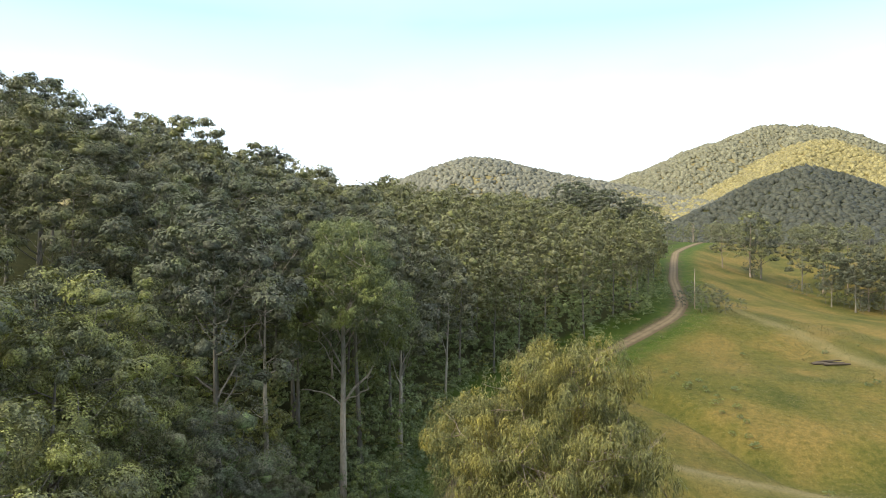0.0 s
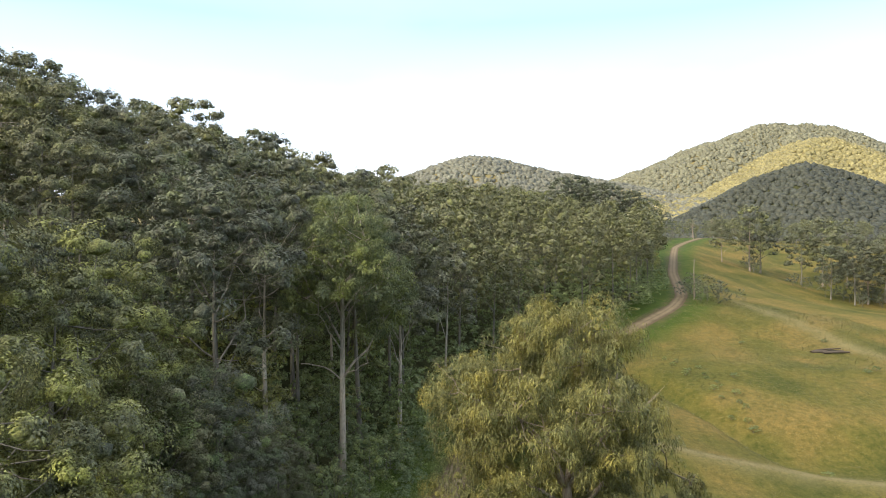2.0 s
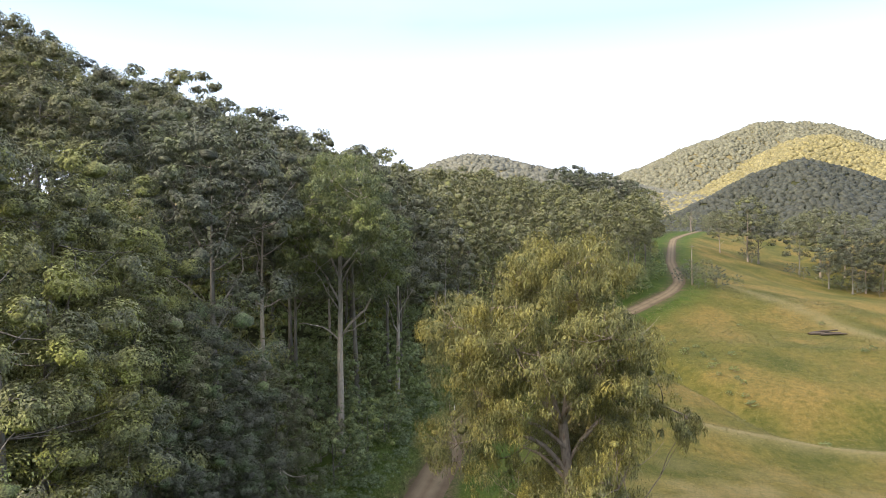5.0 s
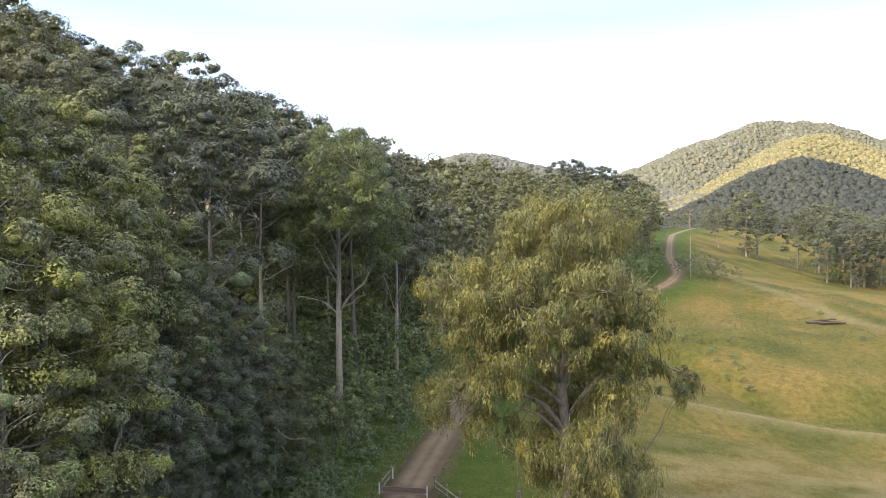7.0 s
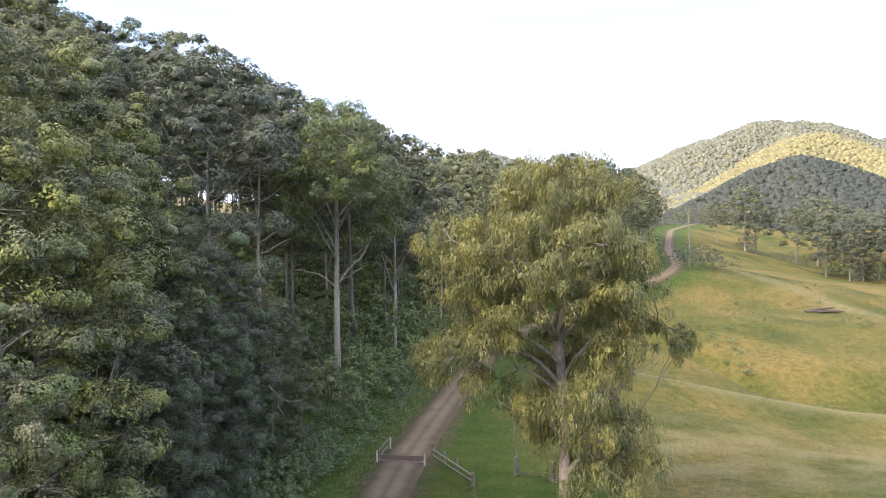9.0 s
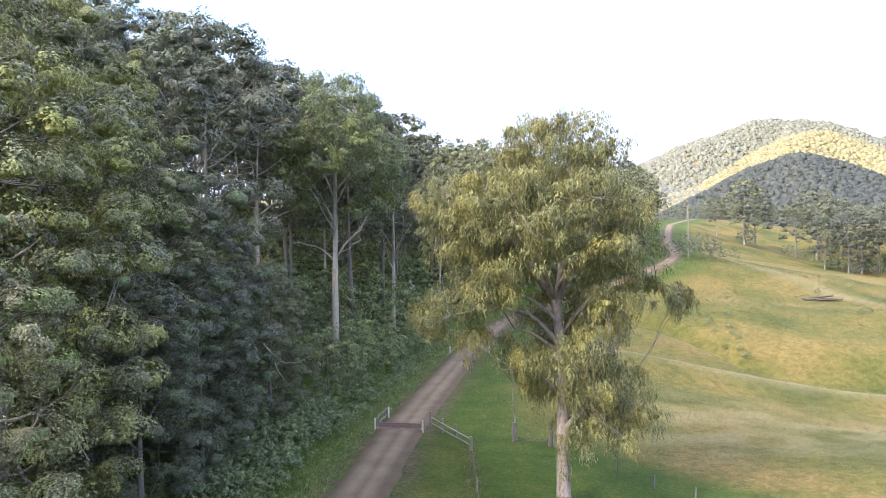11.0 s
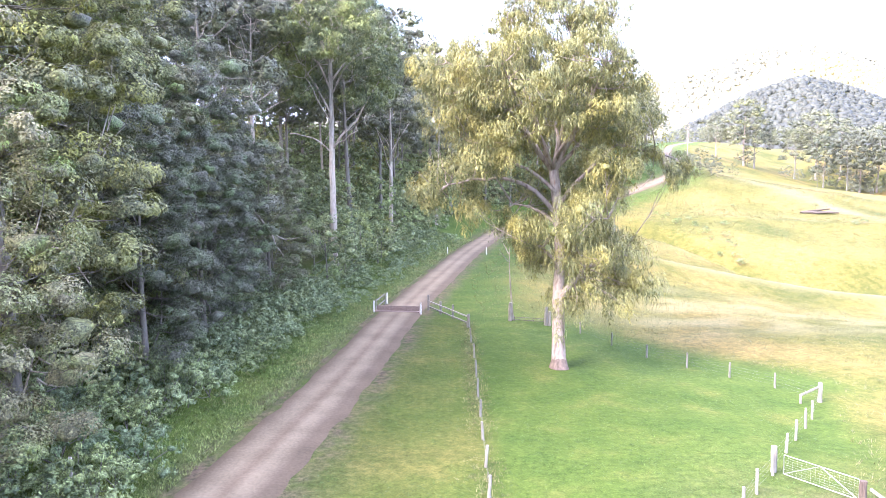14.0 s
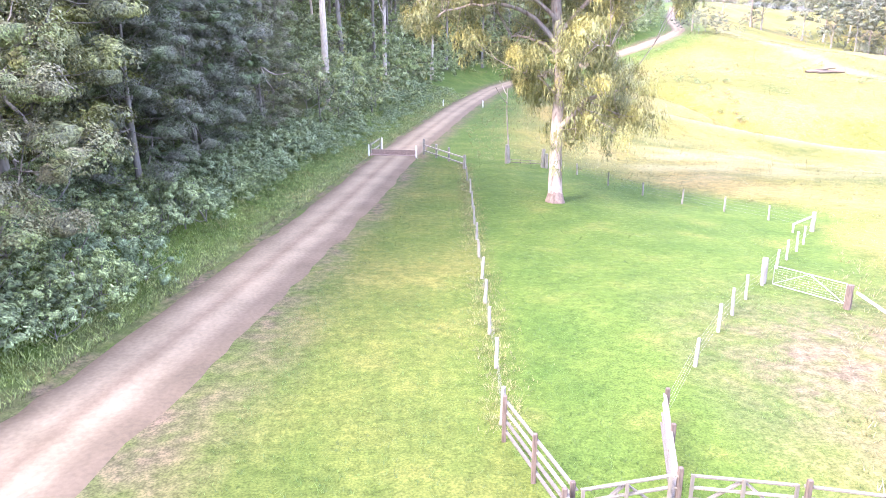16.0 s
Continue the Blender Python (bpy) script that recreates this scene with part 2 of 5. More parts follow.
# ---- mesh helpers ----
def mesh_from(name, verts, faces, smooth=False):
    me = bpy.data.meshes.new(name)
    verts, faces = np.asarray(verts, np.float32), np.asarray(faces, np.int32)
    k = faces.shape[1]
    me.vertices.add(len(verts))
    me.vertices.foreach_set("co", verts.ravel())
    me.loops.add(faces.size)
    me.loops.foreach_set("vertex_index", faces.ravel())
    me.polygons.add(len(faces))
    me.polygons.foreach_set("loop_start", np.arange(0, faces.size, k, dtype=np.int32))
    if smooth:
        me.polygons.foreach_set("use_smooth", np.ones(len(faces), bool))
    me.update(calc_edges=True)
    return me


def thing(name, at, label, category, group="", kind="", turn=0.0):
    ob = new(name)
    ob.matrix_basis = pose(at[0], at[1], at[2], 0, 0, turn)
    return tagged(ob, label, category, group, kind)


def part_mesh(name, me, mat, parent, label=""):
    if not me.materials:
        me.materials.append(mat)
    ob = new(name, me)
    ob.parent = parent
    if label:
        tagged(ob, label)
    return ob


def part(name, bm, mat, parent, label=""):
    me = bpy.data.meshes.new(name)
    bm.to_mesh(me)
    bm.free()
    return part_mesh(name, me, mat, parent, label)


def tube(points, radii, sides=6):
    """A tapered, bending tube through the points: verts, quads."""
    p, r = np.asarray(points, float), np.asarray(radii, float)
    t = np.gradient(p, axis=0)
    t /= np.linalg.norm(t, axis=1)[:, None] + 1e-9
    side = np.cross(t, np.where(np.abs(t[:, 2:]) > 0.9, [[1.0, 0, 0]], [[0, 0, 1.0]]))
    side /= np.linalg.norm(side, axis=1)[:, None] + 1e-9
    other = np.cross(t, side)
    a = np.linspace(0, 2 * np.pi, sides, endpoint=False)
    v = p[:, None] + r[:, None, None] * (np.cos(a)[None, :, None] * side[:, None] + np.sin(a)[None, :, None] * other[:, None])
    n = len(p)
    i, j = np.meshgrid(np.arange(n - 1), np.arange(sides), indexing="ij")
    k = (j + 1) % sides
    f = np.stack([i * sides + j, i * sides + k, (i + 1) * sides + k, (i + 1) * sides + j], -1).reshape(-1, 4)
    return v.reshape(-1, 3), f


def joined(pieces):
    vs, fs, base = [], [], 0
    for v, f in pieces:
        vs.append(v)
        fs.append(np.asarray(f) + base)
        base += len(v)
    return np.concatenate(vs), np.concatenate(fs)


def leaves(rng, centres, radii, count, length, width, droop=0.5, flat=0.75, shell=0.55, hubs=None):
    """Leaf triangles in clumps: domed on top, thin below, hanging at the tips."""
    n = len(centres)
    idx = np.repeat(np.arange(n), count)
    u = rng.normal(size=(len(idx), 3))
    u /= np.linalg.norm(u, axis=1)[:, None]
    u[:, 2] = np.where(u[:, 2] < -0.9 * rng.random(len(idx)), -u[:, 2] * 0.85, u[:, 2])
    k = shell + (1.06 - shell) * rng.random(len(idx)) ** 0.55
    lump = 1 + 0.18 * np.sin(5 * u[:, 0] + idx) + 0.14 * np.sin(6 * u[:, 1] + 2.1 * idx)
    c = centres[idx] + u * (radii[idx] * k * lump)[:, None] * np.array([1, 1, flat])
    nrm = u * 0.9 + rng.normal(size=u.shape) * 0.22 + np.array([0, 0, 0.25])
    if hubs is not None:
        way = c - hubs[idx]
        nrm = 0.55 * u + 0.75 * way / (np.linalg.norm(way, axis=1)[:, None] + 1e-6) + rng.normal(size=u.shape) * 0.18 + np.array([0, 0, 0.2])
    nrm /= np.linalg.norm(nrm, axis=1)[:, None]
    t = rng.normal(size=u.shape) + np.array([0, 0, -2.2 * droop])
    t -= nrm * (t * nrm).sum(1)[:, None]
    t /= np.linalg.norm(t, axis=1)[:, None] + 1e-9
    s = np.cross(nrm, t)
    size = (0.7 + 0.6 * rng.random(len(idx)))[:, None]
    v = np.stack([c - s * width * size * 0.5 - t * length * size * 0.3, c + s * width * size * 0.5 - t * length * size * 0.3, c + t * length * size * 0.7], 1)
    return v.reshape(-1, 3), np.arange(len(v) * 3).reshape(-1, 3)


def ball(level=1):
    bm = bmesh.new()
    bmesh.ops.create_icosphere(bm, subdivisions=level, radius=1.0)
    v = np.array([p.co[:] for p in bm.verts])
    f = np.array([[q.index for q in p.verts] for p in bm.faces])
    bm.free()
    return v, f


BALL = ball()
DOME = (BALL[0], BALL[1][BALL[0][BALL[1], 2].mean(1) > -0.5])


def cores(rng, centres, radii, flat=0.8, size=0.56, rough=0.7, shape=BALL, under=0.7):
    """The close twigs and leaves inside each clump, a small ragged mass."""
    v, f = shape
    n = len(centres)
    lump = 1 + rough * (rng.random((n, len(v))) - 0.5)
    p = v[None] * lump[..., None]
    p[..., 2] = np.where(p[..., 2] < 0, under * p[..., 2], p[..., 2]) * flat + 0.12
    p = p * (radii * size)[:, None, None] + centres[:, None]
    faces = (f[None] + (np.arange(n) * len(v))[:, None, None]).reshape(-1, 3)
    return p.reshape(-1, 3), faces


BALLS = {1: BALL, 2: ball(2)}


def lobes(rng, centres, radii, level, count, length, width, droop=0.4, flat=0.85, under=0.55, size=0.48, knobs=9, puff=0.4, rough=0.6, hang=0.0, wild=0.2, dip=0.22):
    """Boughs of foliage: a dark twiggy inside, and over it knobs of single leaves, thick on top and thin below."""
    n = len(centres)
    t = rng.normal(size=(n, knobs, 3))
    t[..., 2] = np.abs(t[..., 2]) * 1.1 - dip
    t /= np.linalg.norm(t, axis=2)[..., None]
    out = 0.6 + 0.22 * rng.random((n, knobs))
    girth = puff * (0.7 + 0.6 * rng.random((n, knobs)))

    def press(p):
        return np.where(p[:, 2:] < 0, under, 1.0) * np.array([0, 0, flat]) * p + p * np.array([1, 1, 0])

    v, f = BALLS[level]
    who = np.repeat(np.arange(n), len(v))
    u = np.tile(v, (n, 1))
    k = 1 + rough * (rng.random(len(u)) - 0.5)
    core = press(u * k[:, None]) * (radii[who] * size)[:, None] + centres[who]
    faces = (f[None] + (np.arange(n) * len(v))[:, None, None]).reshape(-1, 3)
    who = np.repeat(np.arange(n), count)
    knob = rng.integers(knobs, size=len(who))
    way = t[who, knob]
    u = rng.normal(size=(len(who), 3)) + 0.55 * way + np.array([0, 0, 0.25])
    u /= np.linalg.norm(u, axis=1)[:, None]
    k = girth[who, knob] * (0.8 + 0.26 * rng.random(len(who)))
    loose = rng.random(len(who)) < 0.07
    k = np.where(loose, k * 1.45, k)
    c = press(way * out[who, knob][:, None] + u * k[:, None]) * radii[who][:, None] + centres[who]
    c[:, 2] -= hang * 0.8 * radii[who] * rng.random(len(who)) ** 1.6
    nrm = 0.75 * u + 0.5 * way + rng.normal(size=u.shape) * wild + np.array([0, 0, 0.15])
    nrm[:, 2] *= 1 - 0.5 * hang
    nrm /= np.linalg.norm(nrm, axis=1)[:, None]
    d = rng.normal(size=u.shape) + np.array([0, 0, -2.2 * droop])
    d -= nrm * (d * nrm).sum(1)[:, None]
    d /= np.linalg.norm(d, axis=1)[:, None] + 1e-9
    w = np.cross(nrm, d)
    big = (0.65 + 0.7 * rng.random(len(who)))[:, None]
    tip = c + d * length * big * 0.7 + nrm * length * big * 0.1
    q = np.stack([c - w * width * big * 0.5 - d * length * big * 0.3, c + w * width * big * 0.5 - d * length * big * 0.3, tip], 1)
    return joined([(core, faces), (q.reshape(-1, 3), np.arange(len(q) * 3).reshape(-1, 3))])


def limb_path(rng, a, b, n=6, sag=0.12):
    a, b = np.asarray(a, float), np.asarray(b, float)
    s = np.linspace(0, 1, n)[:, None]
    span = np.linalg.norm(b - a)
    bow = np.sin(np.pi * s) * np.array([0, 0, -sag * span]) + np.cumsum(rng.normal(size=(n, 3)), 0) * 0.025 * span * np.minimum(1, 4 * s * (1 - s))
    return a + (b - a) * s + bow


def gum(seed, height, width, base, trunk_r, clumps, per, leaf, shape="dome", sides=7, bare=0, space=0.84, flat=0.85, clump=1.25, droop=0.35, steep=1.0, narrow=0.7, limbs=12, level=1, under=0.6, knobs=10, puff=0.4, hang=0.0, core=0.36):
    """Meshes of the trunk with its limbs, and of the crown, of one gum tree standing at the origin. base: the height of the lowest leaves."""
    rng = np.random.default_rng(seed)
    n = 12 if sides > 6 else 7
    s = np.linspace(0, 1, n)
    tall = 0.80 * height
    path = np.stack([0.012 * height * np.sin(3.1 * s + seed), 0.012 * height * np.sin(2.3 * s + 2 * seed) * s, s * tall], 1)
    rad = trunk_r * (1 - 0.88 * s ** 1.1) + 0.35 * trunk_r * np.exp(-s * 40)
    pieces = [tube(path, rad, sides)]
    c = []
    tries = 0
    while len(c) < clumps and tries < 9000:
        tries += 1
        z = base + (height - base) * rng.random() ** 0.66
        f = (z - base) / (height - base)
        env = (0.62 + 0.38 * math.sin(math.pi * min(1, 0.1 + 0.65 * f))) * math.sqrt(max(0.01, 1 - f ** 3.2)) if shape == "dome" else 0.45 + 0.55 * math.sqrt(max(0, 1 - f ** 2.2))
        a, q = rng.random() * 2 * math.pi, math.sqrt(rng.random() * 0.7 + 0.3)
        p = np.array([0.5 * width * env * q * math.cos(a), 0.5 * width * env * q * math.sin(a), z])
        r = clump * width * (0.055 + 0.09 * rng.random() ** 1.4)
        if all(np.linalg.norm((p - o) * [1, 1, 1.2]) > space * (r + ro) for o, ro in c):
            c.append((p, r))
    cen, rr = np.array([p for p, _ in c]), np.array([r for _, r in c])
    cen[:, 2] = np.minimum(cen[:, 2], height - rr * 0.6)
    twig_from = [path[n // 2:]]
    for k, (p, r) in enumerate(zip(cen, rr)):
        if k < limbs:
            h = np.clip(p[2] - (0.7 + 0.6 * rng.random()) * steep * math.hypot(p[0], p[1]) - 0.5, 0.25 * height * rng.random() + 0.45 * base, 0.97 * tall)
            k = h / tall
            a = np.array([np.interp(k, s, path[:, i]) for i in range(3)])
            r0 = min(0.55 * np.interp(k, s, rad), 0.04 + 0.016 * np.linalg.norm(p - a))
            q = 4 if sides < 7 else 7
            w = limb_path(rng, a, p, q, 0.10)
            pieces.append(tube(w, np.linspace(r0, 0.025, q), 3 if sides < 7 else 5))
            twig_from.append(w[1:])
        elif sides > 6:
            pts = np.concatenate(twig_from)
            pts = pts[pts[:, 2] < p[2] + 0.5]
            a = pts[np.argmin(np.linalg.norm(pts - p, axis=1))] if len(pts) else path[n // 2]
            pieces.append(tube(limb_path(rng, a, p, 4, 0.08), np.linspace(0.012 * width * 0.35, 0.015, 4), 3))
    for _ in range(bare):
        h = base * (0.35 + 0.75 * rng.random())
        a = np.array([np.interp(h / tall, s, path[:, i]) for i in range(3)])
        g = rng.random() * 6.28
        e = a + np.array([math.cos(g), math.sin(g), 0.25 + 0.6 * rng.random()]) * width * (0.2 + 0.2 * rng.random())
        pieces.append(tube(limb_path(rng, a, e, 7, 0.15), np.linspace(0.07, 0.015, 7), 4))
    trunk = mesh_from("trunk", *joined(pieces), smooth=True)
    crown = mesh_from("crown", *lobes(rng, cen, rr * 1.1, level, per, leaf, leaf * narrow, droop, flat, under, knobs=knobs, puff=puff, hang=hang, size=core), smooth=True)
    return trunk, crown


def plant_tree(name, meshes, at, bark, leaf, label, category="tree", group="", turn=0.0, scale=1.0):
    ob = thing(name, at, label, category, group, turn=turn)
    ob.scale = (scale,) * 3
    part_mesh("trunk", meshes[0], bark, ob)
    part_mesh("crown", meshes[1], leaf, ob)
    return ob


# ---- ground ----
def spaced(stops):
    """Coordinates that run from stop to stop with the given step."""
    out = []
    for (a, step), (b, _) in zip(stops[:-1], stops[1:]):
        out += list(np.linspace(a, b, max(1, round((b - a) / step)), endpoint=False))
    return np.array(out + [stops[-1][0]])


GX = spaced([(-3500, 400), (-900, 90), (-300, 22), (-120, 5), (-50, 1.3), (40, 2.2), (110, 3.5), (240, 10), (420, 20), (1200, 45), (1900, 300), (3500, 1)])
GY = spaced([(-1500, 200), (-700, 30), (-100, 12), (0, 1.6), (70, 1.8), (160, 2.5), (320, 6), (480, 14), (760, 22), (2100, 60), (2800, 300), (4300, 1)])
gx, gy = np.meshgrid(GX, GY, indexing="ij")
gz = land(gx, gy)
gd = road_offset(gx, gy)
fine = np.array([noise.noise((a * 0.23, b * 0.23, 1.0)) for a, b in zip(gx.ravel(), gy.ravel())]).reshape(gx.shape)
gz = gz + 0.10 * fine * ease(3.2, 6, np.abs(gd)) * (np.abs(gx) < 300)
i, j = np.meshgrid(np.arange(len(GX) - 1), np.arange(len(GY) - 1), indexing="ij")
quad = np.stack([i * len(GY) + j, (i + 1) * len(GY) + j, (i + 1) * len(GY) + j + 1, i * len(GY) + j + 1], -1).reshape(-1, 4)
ground_mesh = mesh_from("ground", np.stack([gx, gy, gz], -1).reshape(-1, 3), quad, smooth=True)
wob = 3.0 * fine


def fence_side(x, y):
    """How far a place lies beyond the paddock's back fence."""
    return np.maximum((y - 57.0 + 0.4 * np.maximum(x - 9, 0) + 0.75 * np.maximum(x - 12, 0) * 0.8), (x - 16.5 - 0.55 * (y - 27)) * (y < 60))


dry = ease(-1, 7, fence_side(gx, gy) + wob) * ease(5, 14, gd + wob) * (gy > 5)
dry = np.maximum(dry, 0.9 * ease(60, 120, gy) * ease(8, 18, gd + wob))
litter = ease(-9.5, -12.5, gd + 0.5 * wob) * (gy < 460)
litter = np.maximum(litter, ease(470, 520, gy) * ease(300, 420, gx + gy * 0.1) * (1 - ease(950, 1010, gy)))
litter = np.maximum(litter, 0.55 * ease(600, 680, gy) * (1 - ease(1000, 1060, gy)))
# beyond y = 1000 the ground is coloured to match the sunlit and hazy crowns
dry = np.maximum(dry, ease(1000, 1060, gy))
bare = np.clip(1.25 * np.exp(-(((gx - 14.5) / 5.0) ** 2 + ((gy - 18.0) / 6.0) ** 2)), 0, 0.82) * (gx > 8)
straw = np.exp(-((gy - 99.5 - 0.12 * np.maximum(40 - gx, 0) + 0.5 * wob) / 3.2) ** 2) * ease(10, 22, gd)
straw = np.maximum(straw, 0.7 * np.exp(-(((gx - 95) * 0.93 + (gy - 201) * 0.37 + wob) / 3.5) ** 2) * ease(8, 20, gd) * ease(150, 175, gy) * ease(232, 208, gy))
straw = np.maximum(straw, 0.55 * ease(52, 62, gy) * ease(92, 74, gy) * ease(12, 24, gd) * np.clip(0.5 + 1.6 * fine, 0, 1))
# there it only pales the ground between the haze-coloured crowns
straw = np.maximum(straw, ease(1000, 1060, gy))
shoulder = np.exp(-((np.abs(gd) - 2.2) / 0.7) ** 2) * 0.9
shoulder = np.maximum(shoulder, np.exp(-((gd - 3.4) / 1.1) ** 2) * 0.55 * (gy < 30) * ease(33, 18, gy))
strip = 0.45 * ease(3, 2, gx) * ease(2, 3.5, gd) * (gy < 57) * (gy > 0)
dry = np.maximum(dry, strip * np.clip(0.7 + 0.8 * fine, 0, 1.5))
for key, val in (("dry", dry), ("straw", straw), ("litter", litter), ("bare", np.maximum(bare, shoulder))):
    at = ground_mesh.attributes.new(key, "FLOAT", "POINT")
    at.data.foreach_set("value", np.clip(val, 0, 1).astype(np.float32).ravel())

GROUND, n, l, b = material("grass_ground", 0.95)
b.inputs["Specular IOR Level"].default_value = 0.1


def zone(n, key):
    a = n.new("ShaderNodeAttribute")
    a.attribute_name = key
    return a.outputs["Fac"]


n1, n2, n3 = noise_node(n, l, 0.35, 5.0), noise_node(n, l, 3.5, 6.0), noise_node(n, l, 0.06, 4.0)
green = ramp_node(n, l, n1.outputs[0], [(0.3, (0.056, 0.096, 0.016)), (0.55, (0.082, 0.122, 0.021)), (0.75, (0.128, 0.142, 0.034))])
gold = ramp_node(n, l, n3.outputs[0], [(0.32, (0.088, 0.1, 0.026)), (0.48, (0.15, 0.141, 0.038)), (0.62, (0.222, 0.172, 0.056))])
n4 = noise_node(n, l, 0.9, 5.0)
gold2 = ramp_node(n, l, n4.outputs[0], [(0.36, (0.74, 0.8, 0.72)), (0.5, (0.97, 0.97, 0.97)), (0.64, (1.15, 1.1, 1.06))])
gold = mix_node(n, l, 1.0, gold.outputs[0], gold2.outputs[0], "MULTIPLY")
gold = mix_node(n, l, zone(n, "straw"), gold.outputs[0], (0.285, 0.245, 0.125))
c = mix_node(n, l, zone(n, "dry"), green.outputs[0], gold.outputs[0])
floor_c = ramp_node(n, l, n1.outputs[0], [(0.3, (0.045, 0.05, 0.022)), (0.7, (0.08, 0.085, 0.035))])
c = mix_node(n, l, zone(n, "litter"), c.outputs[0], floor_c.outputs[0])
earth = ramp_node(n, l, n2.outputs[0], [(0.3, (0.12, 0.086, 0.064)), (0.7, (0.175, 0.124, 0.094))])
patchy = n.new("ShaderNodeMath")
patchy.operation = "MULTIPLY"
spots = ramp_node(n, l, n4.outputs[0], [(0.34, (0.35, 0.35, 0.35)), (0.62, (1, 1, 1))])
l.new(spots.outputs[0], patchy.inputs[0])
l.new(zone(n, "bare"), patchy.inputs[1])
c = mix_node(n, l, patchy.outputs[0], c.outputs[0], earth.outputs[0])
tuft = ramp_node(n, l, n2.outputs[0], [(0.3, (0.5, 0.53, 0.51)), (0.7, (0.85, 0.82, 0.82))])
c = mix_node(n, l, 1.0, c.outputs[0], tuft.outputs[0], "MULTIPLY")
n5 = noise_node(n, l, 16.0, 3.0)
blade = ramp_node(n, l, n5.outputs[0], [(0.35, (0.68, 0.72, 0.68)), (0.5, (1, 1, 1)), (0.65, (1.3, 1.26, 1.25))])
c = mix_node(n, l, 1.0, c.outputs[0], blade.outputs[0], "MULTIPLY")
l.new(c.outputs[0], b.inputs["Base Color"])
bump_node(n, l, b, n2.outputs[0], 0.45, 0.1)
ground_mesh.materials.append(GROUND)
tagged(new("ground", ground_mesh), "grassy valley floor, pasture and hills", "ground", kind="structure")

# ---- road ----
ROAD_MAT, n, l, b = material("tan_gravel", 0.95)
b.inputs["Specular IOR Level"].default_value = 0.1
across = n.new("ShaderNodeAttribute")
across.attribute_name = "across"
tracks = ramp_node(n, l, across.outputs["Fac"], [(0.0, (0.19, 0.14, 0.108)), (0.12, (0.215, 0.165, 0.13)), (0.25, (0.31, 0.242, 0.19)), (0.34, (0.345, 0.27, 0.212)), (0.48, (0.26, 0.195, 0.152)),
                                                 (0.60, (0.345, 0.27, 0.212)), (0.70, (0.31, 0.242, 0.19)), (0.82, (0.21, 0.16, 0.127)), (1.0, (0.19, 0.14, 0.108))])
n1, n2 = noise_node(n, l, 0.5, 5.0), noise_node(n, l, 7.0, 5.0)
v1 = ramp_node(n, l, n1.outputs[0], [(0.3, (0.47, 0.485, 0.4)), (0.7, (0.645, 0.66, 0.555))])
v2 = ramp_node(n, l, n2.outputs[0], [(0.3, (0.86, 0.86, 0.86)), (0.7, (1.08, 1.08, 1.08))])
c = mix_node(n, l, 1.0, tracks.outputs[0], v1.outputs[0], "MULTIPLY")
c = mix_node(n, l, 1.0, c.outputs[0], v2.outputs[0], "MULTIPLY")
l.new(c.outputs[0], b.inputs["Base Color"])
bump_node(n, l, b, n2.outputs[0], 0.5, 0.03)
ry = np.concatenate([np.arange(-110, 70, 0.9), np.arange(70, 500, 2.0)])
rx, rz = road_at(ry)
rs = np.interp(ry, _fy, _slope)
nx, ny = 1 / np.sqrt(1 + rs ** 2), -rs / np.sqrt(1 + rs ** 2)
cols = np.linspace(-1, 1, 13)
rv = []
for k, y in enumerate(ry):
    left = 2.05 + 0.22 * noise.noise((y * 0.3, 3.0, 0)) + 0.15 * noise.noise((y * 1.1, 5.0, 0))
    right = 2.05 + 0.22 * noise.noise((y * 0.3, 9.0, 0)) + 0.15 * noise.noise((y * 1.1, 12.0, 0))
    for q in cols:
        o = q * (left if q < 0 else right)
        x, yy = rx[k] + nx[k] * o, y + ny[k] * o
        rut = 0.03 * (math.exp(-((abs(o) - 0.85) / 0.3) ** 2))
        rv.append((x, yy, ground_z(x, yy) + 0.06 + 0.06 * (1 - q * q) - rut - 0.10 * (abs(q) > 0.99)))
w = len(cols)
i, j = np.meshgrid(np.arange(len(ry) - 1), np.arange(w - 1), indexing="ij")
road_mesh = mesh_from("road", rv, np.stack([i * w + j, i * w + j + 1, (i + 1) * w + j + 1, (i + 1) * w + j], -1).reshape(-1, 4), smooth=True)
at = road_mesh.attributes.new("across", "FLOAT", "POINT")
at.data.foreach_set("value", np.tile((cols + 1) / 2, len(ry)).astype(np.float32))
road_mesh.materials.append(ROAD_MAT)
tagged(new("road", road_mesh), "pinkish gravel farm road with pale wheel tracks", "road", kind="structure")

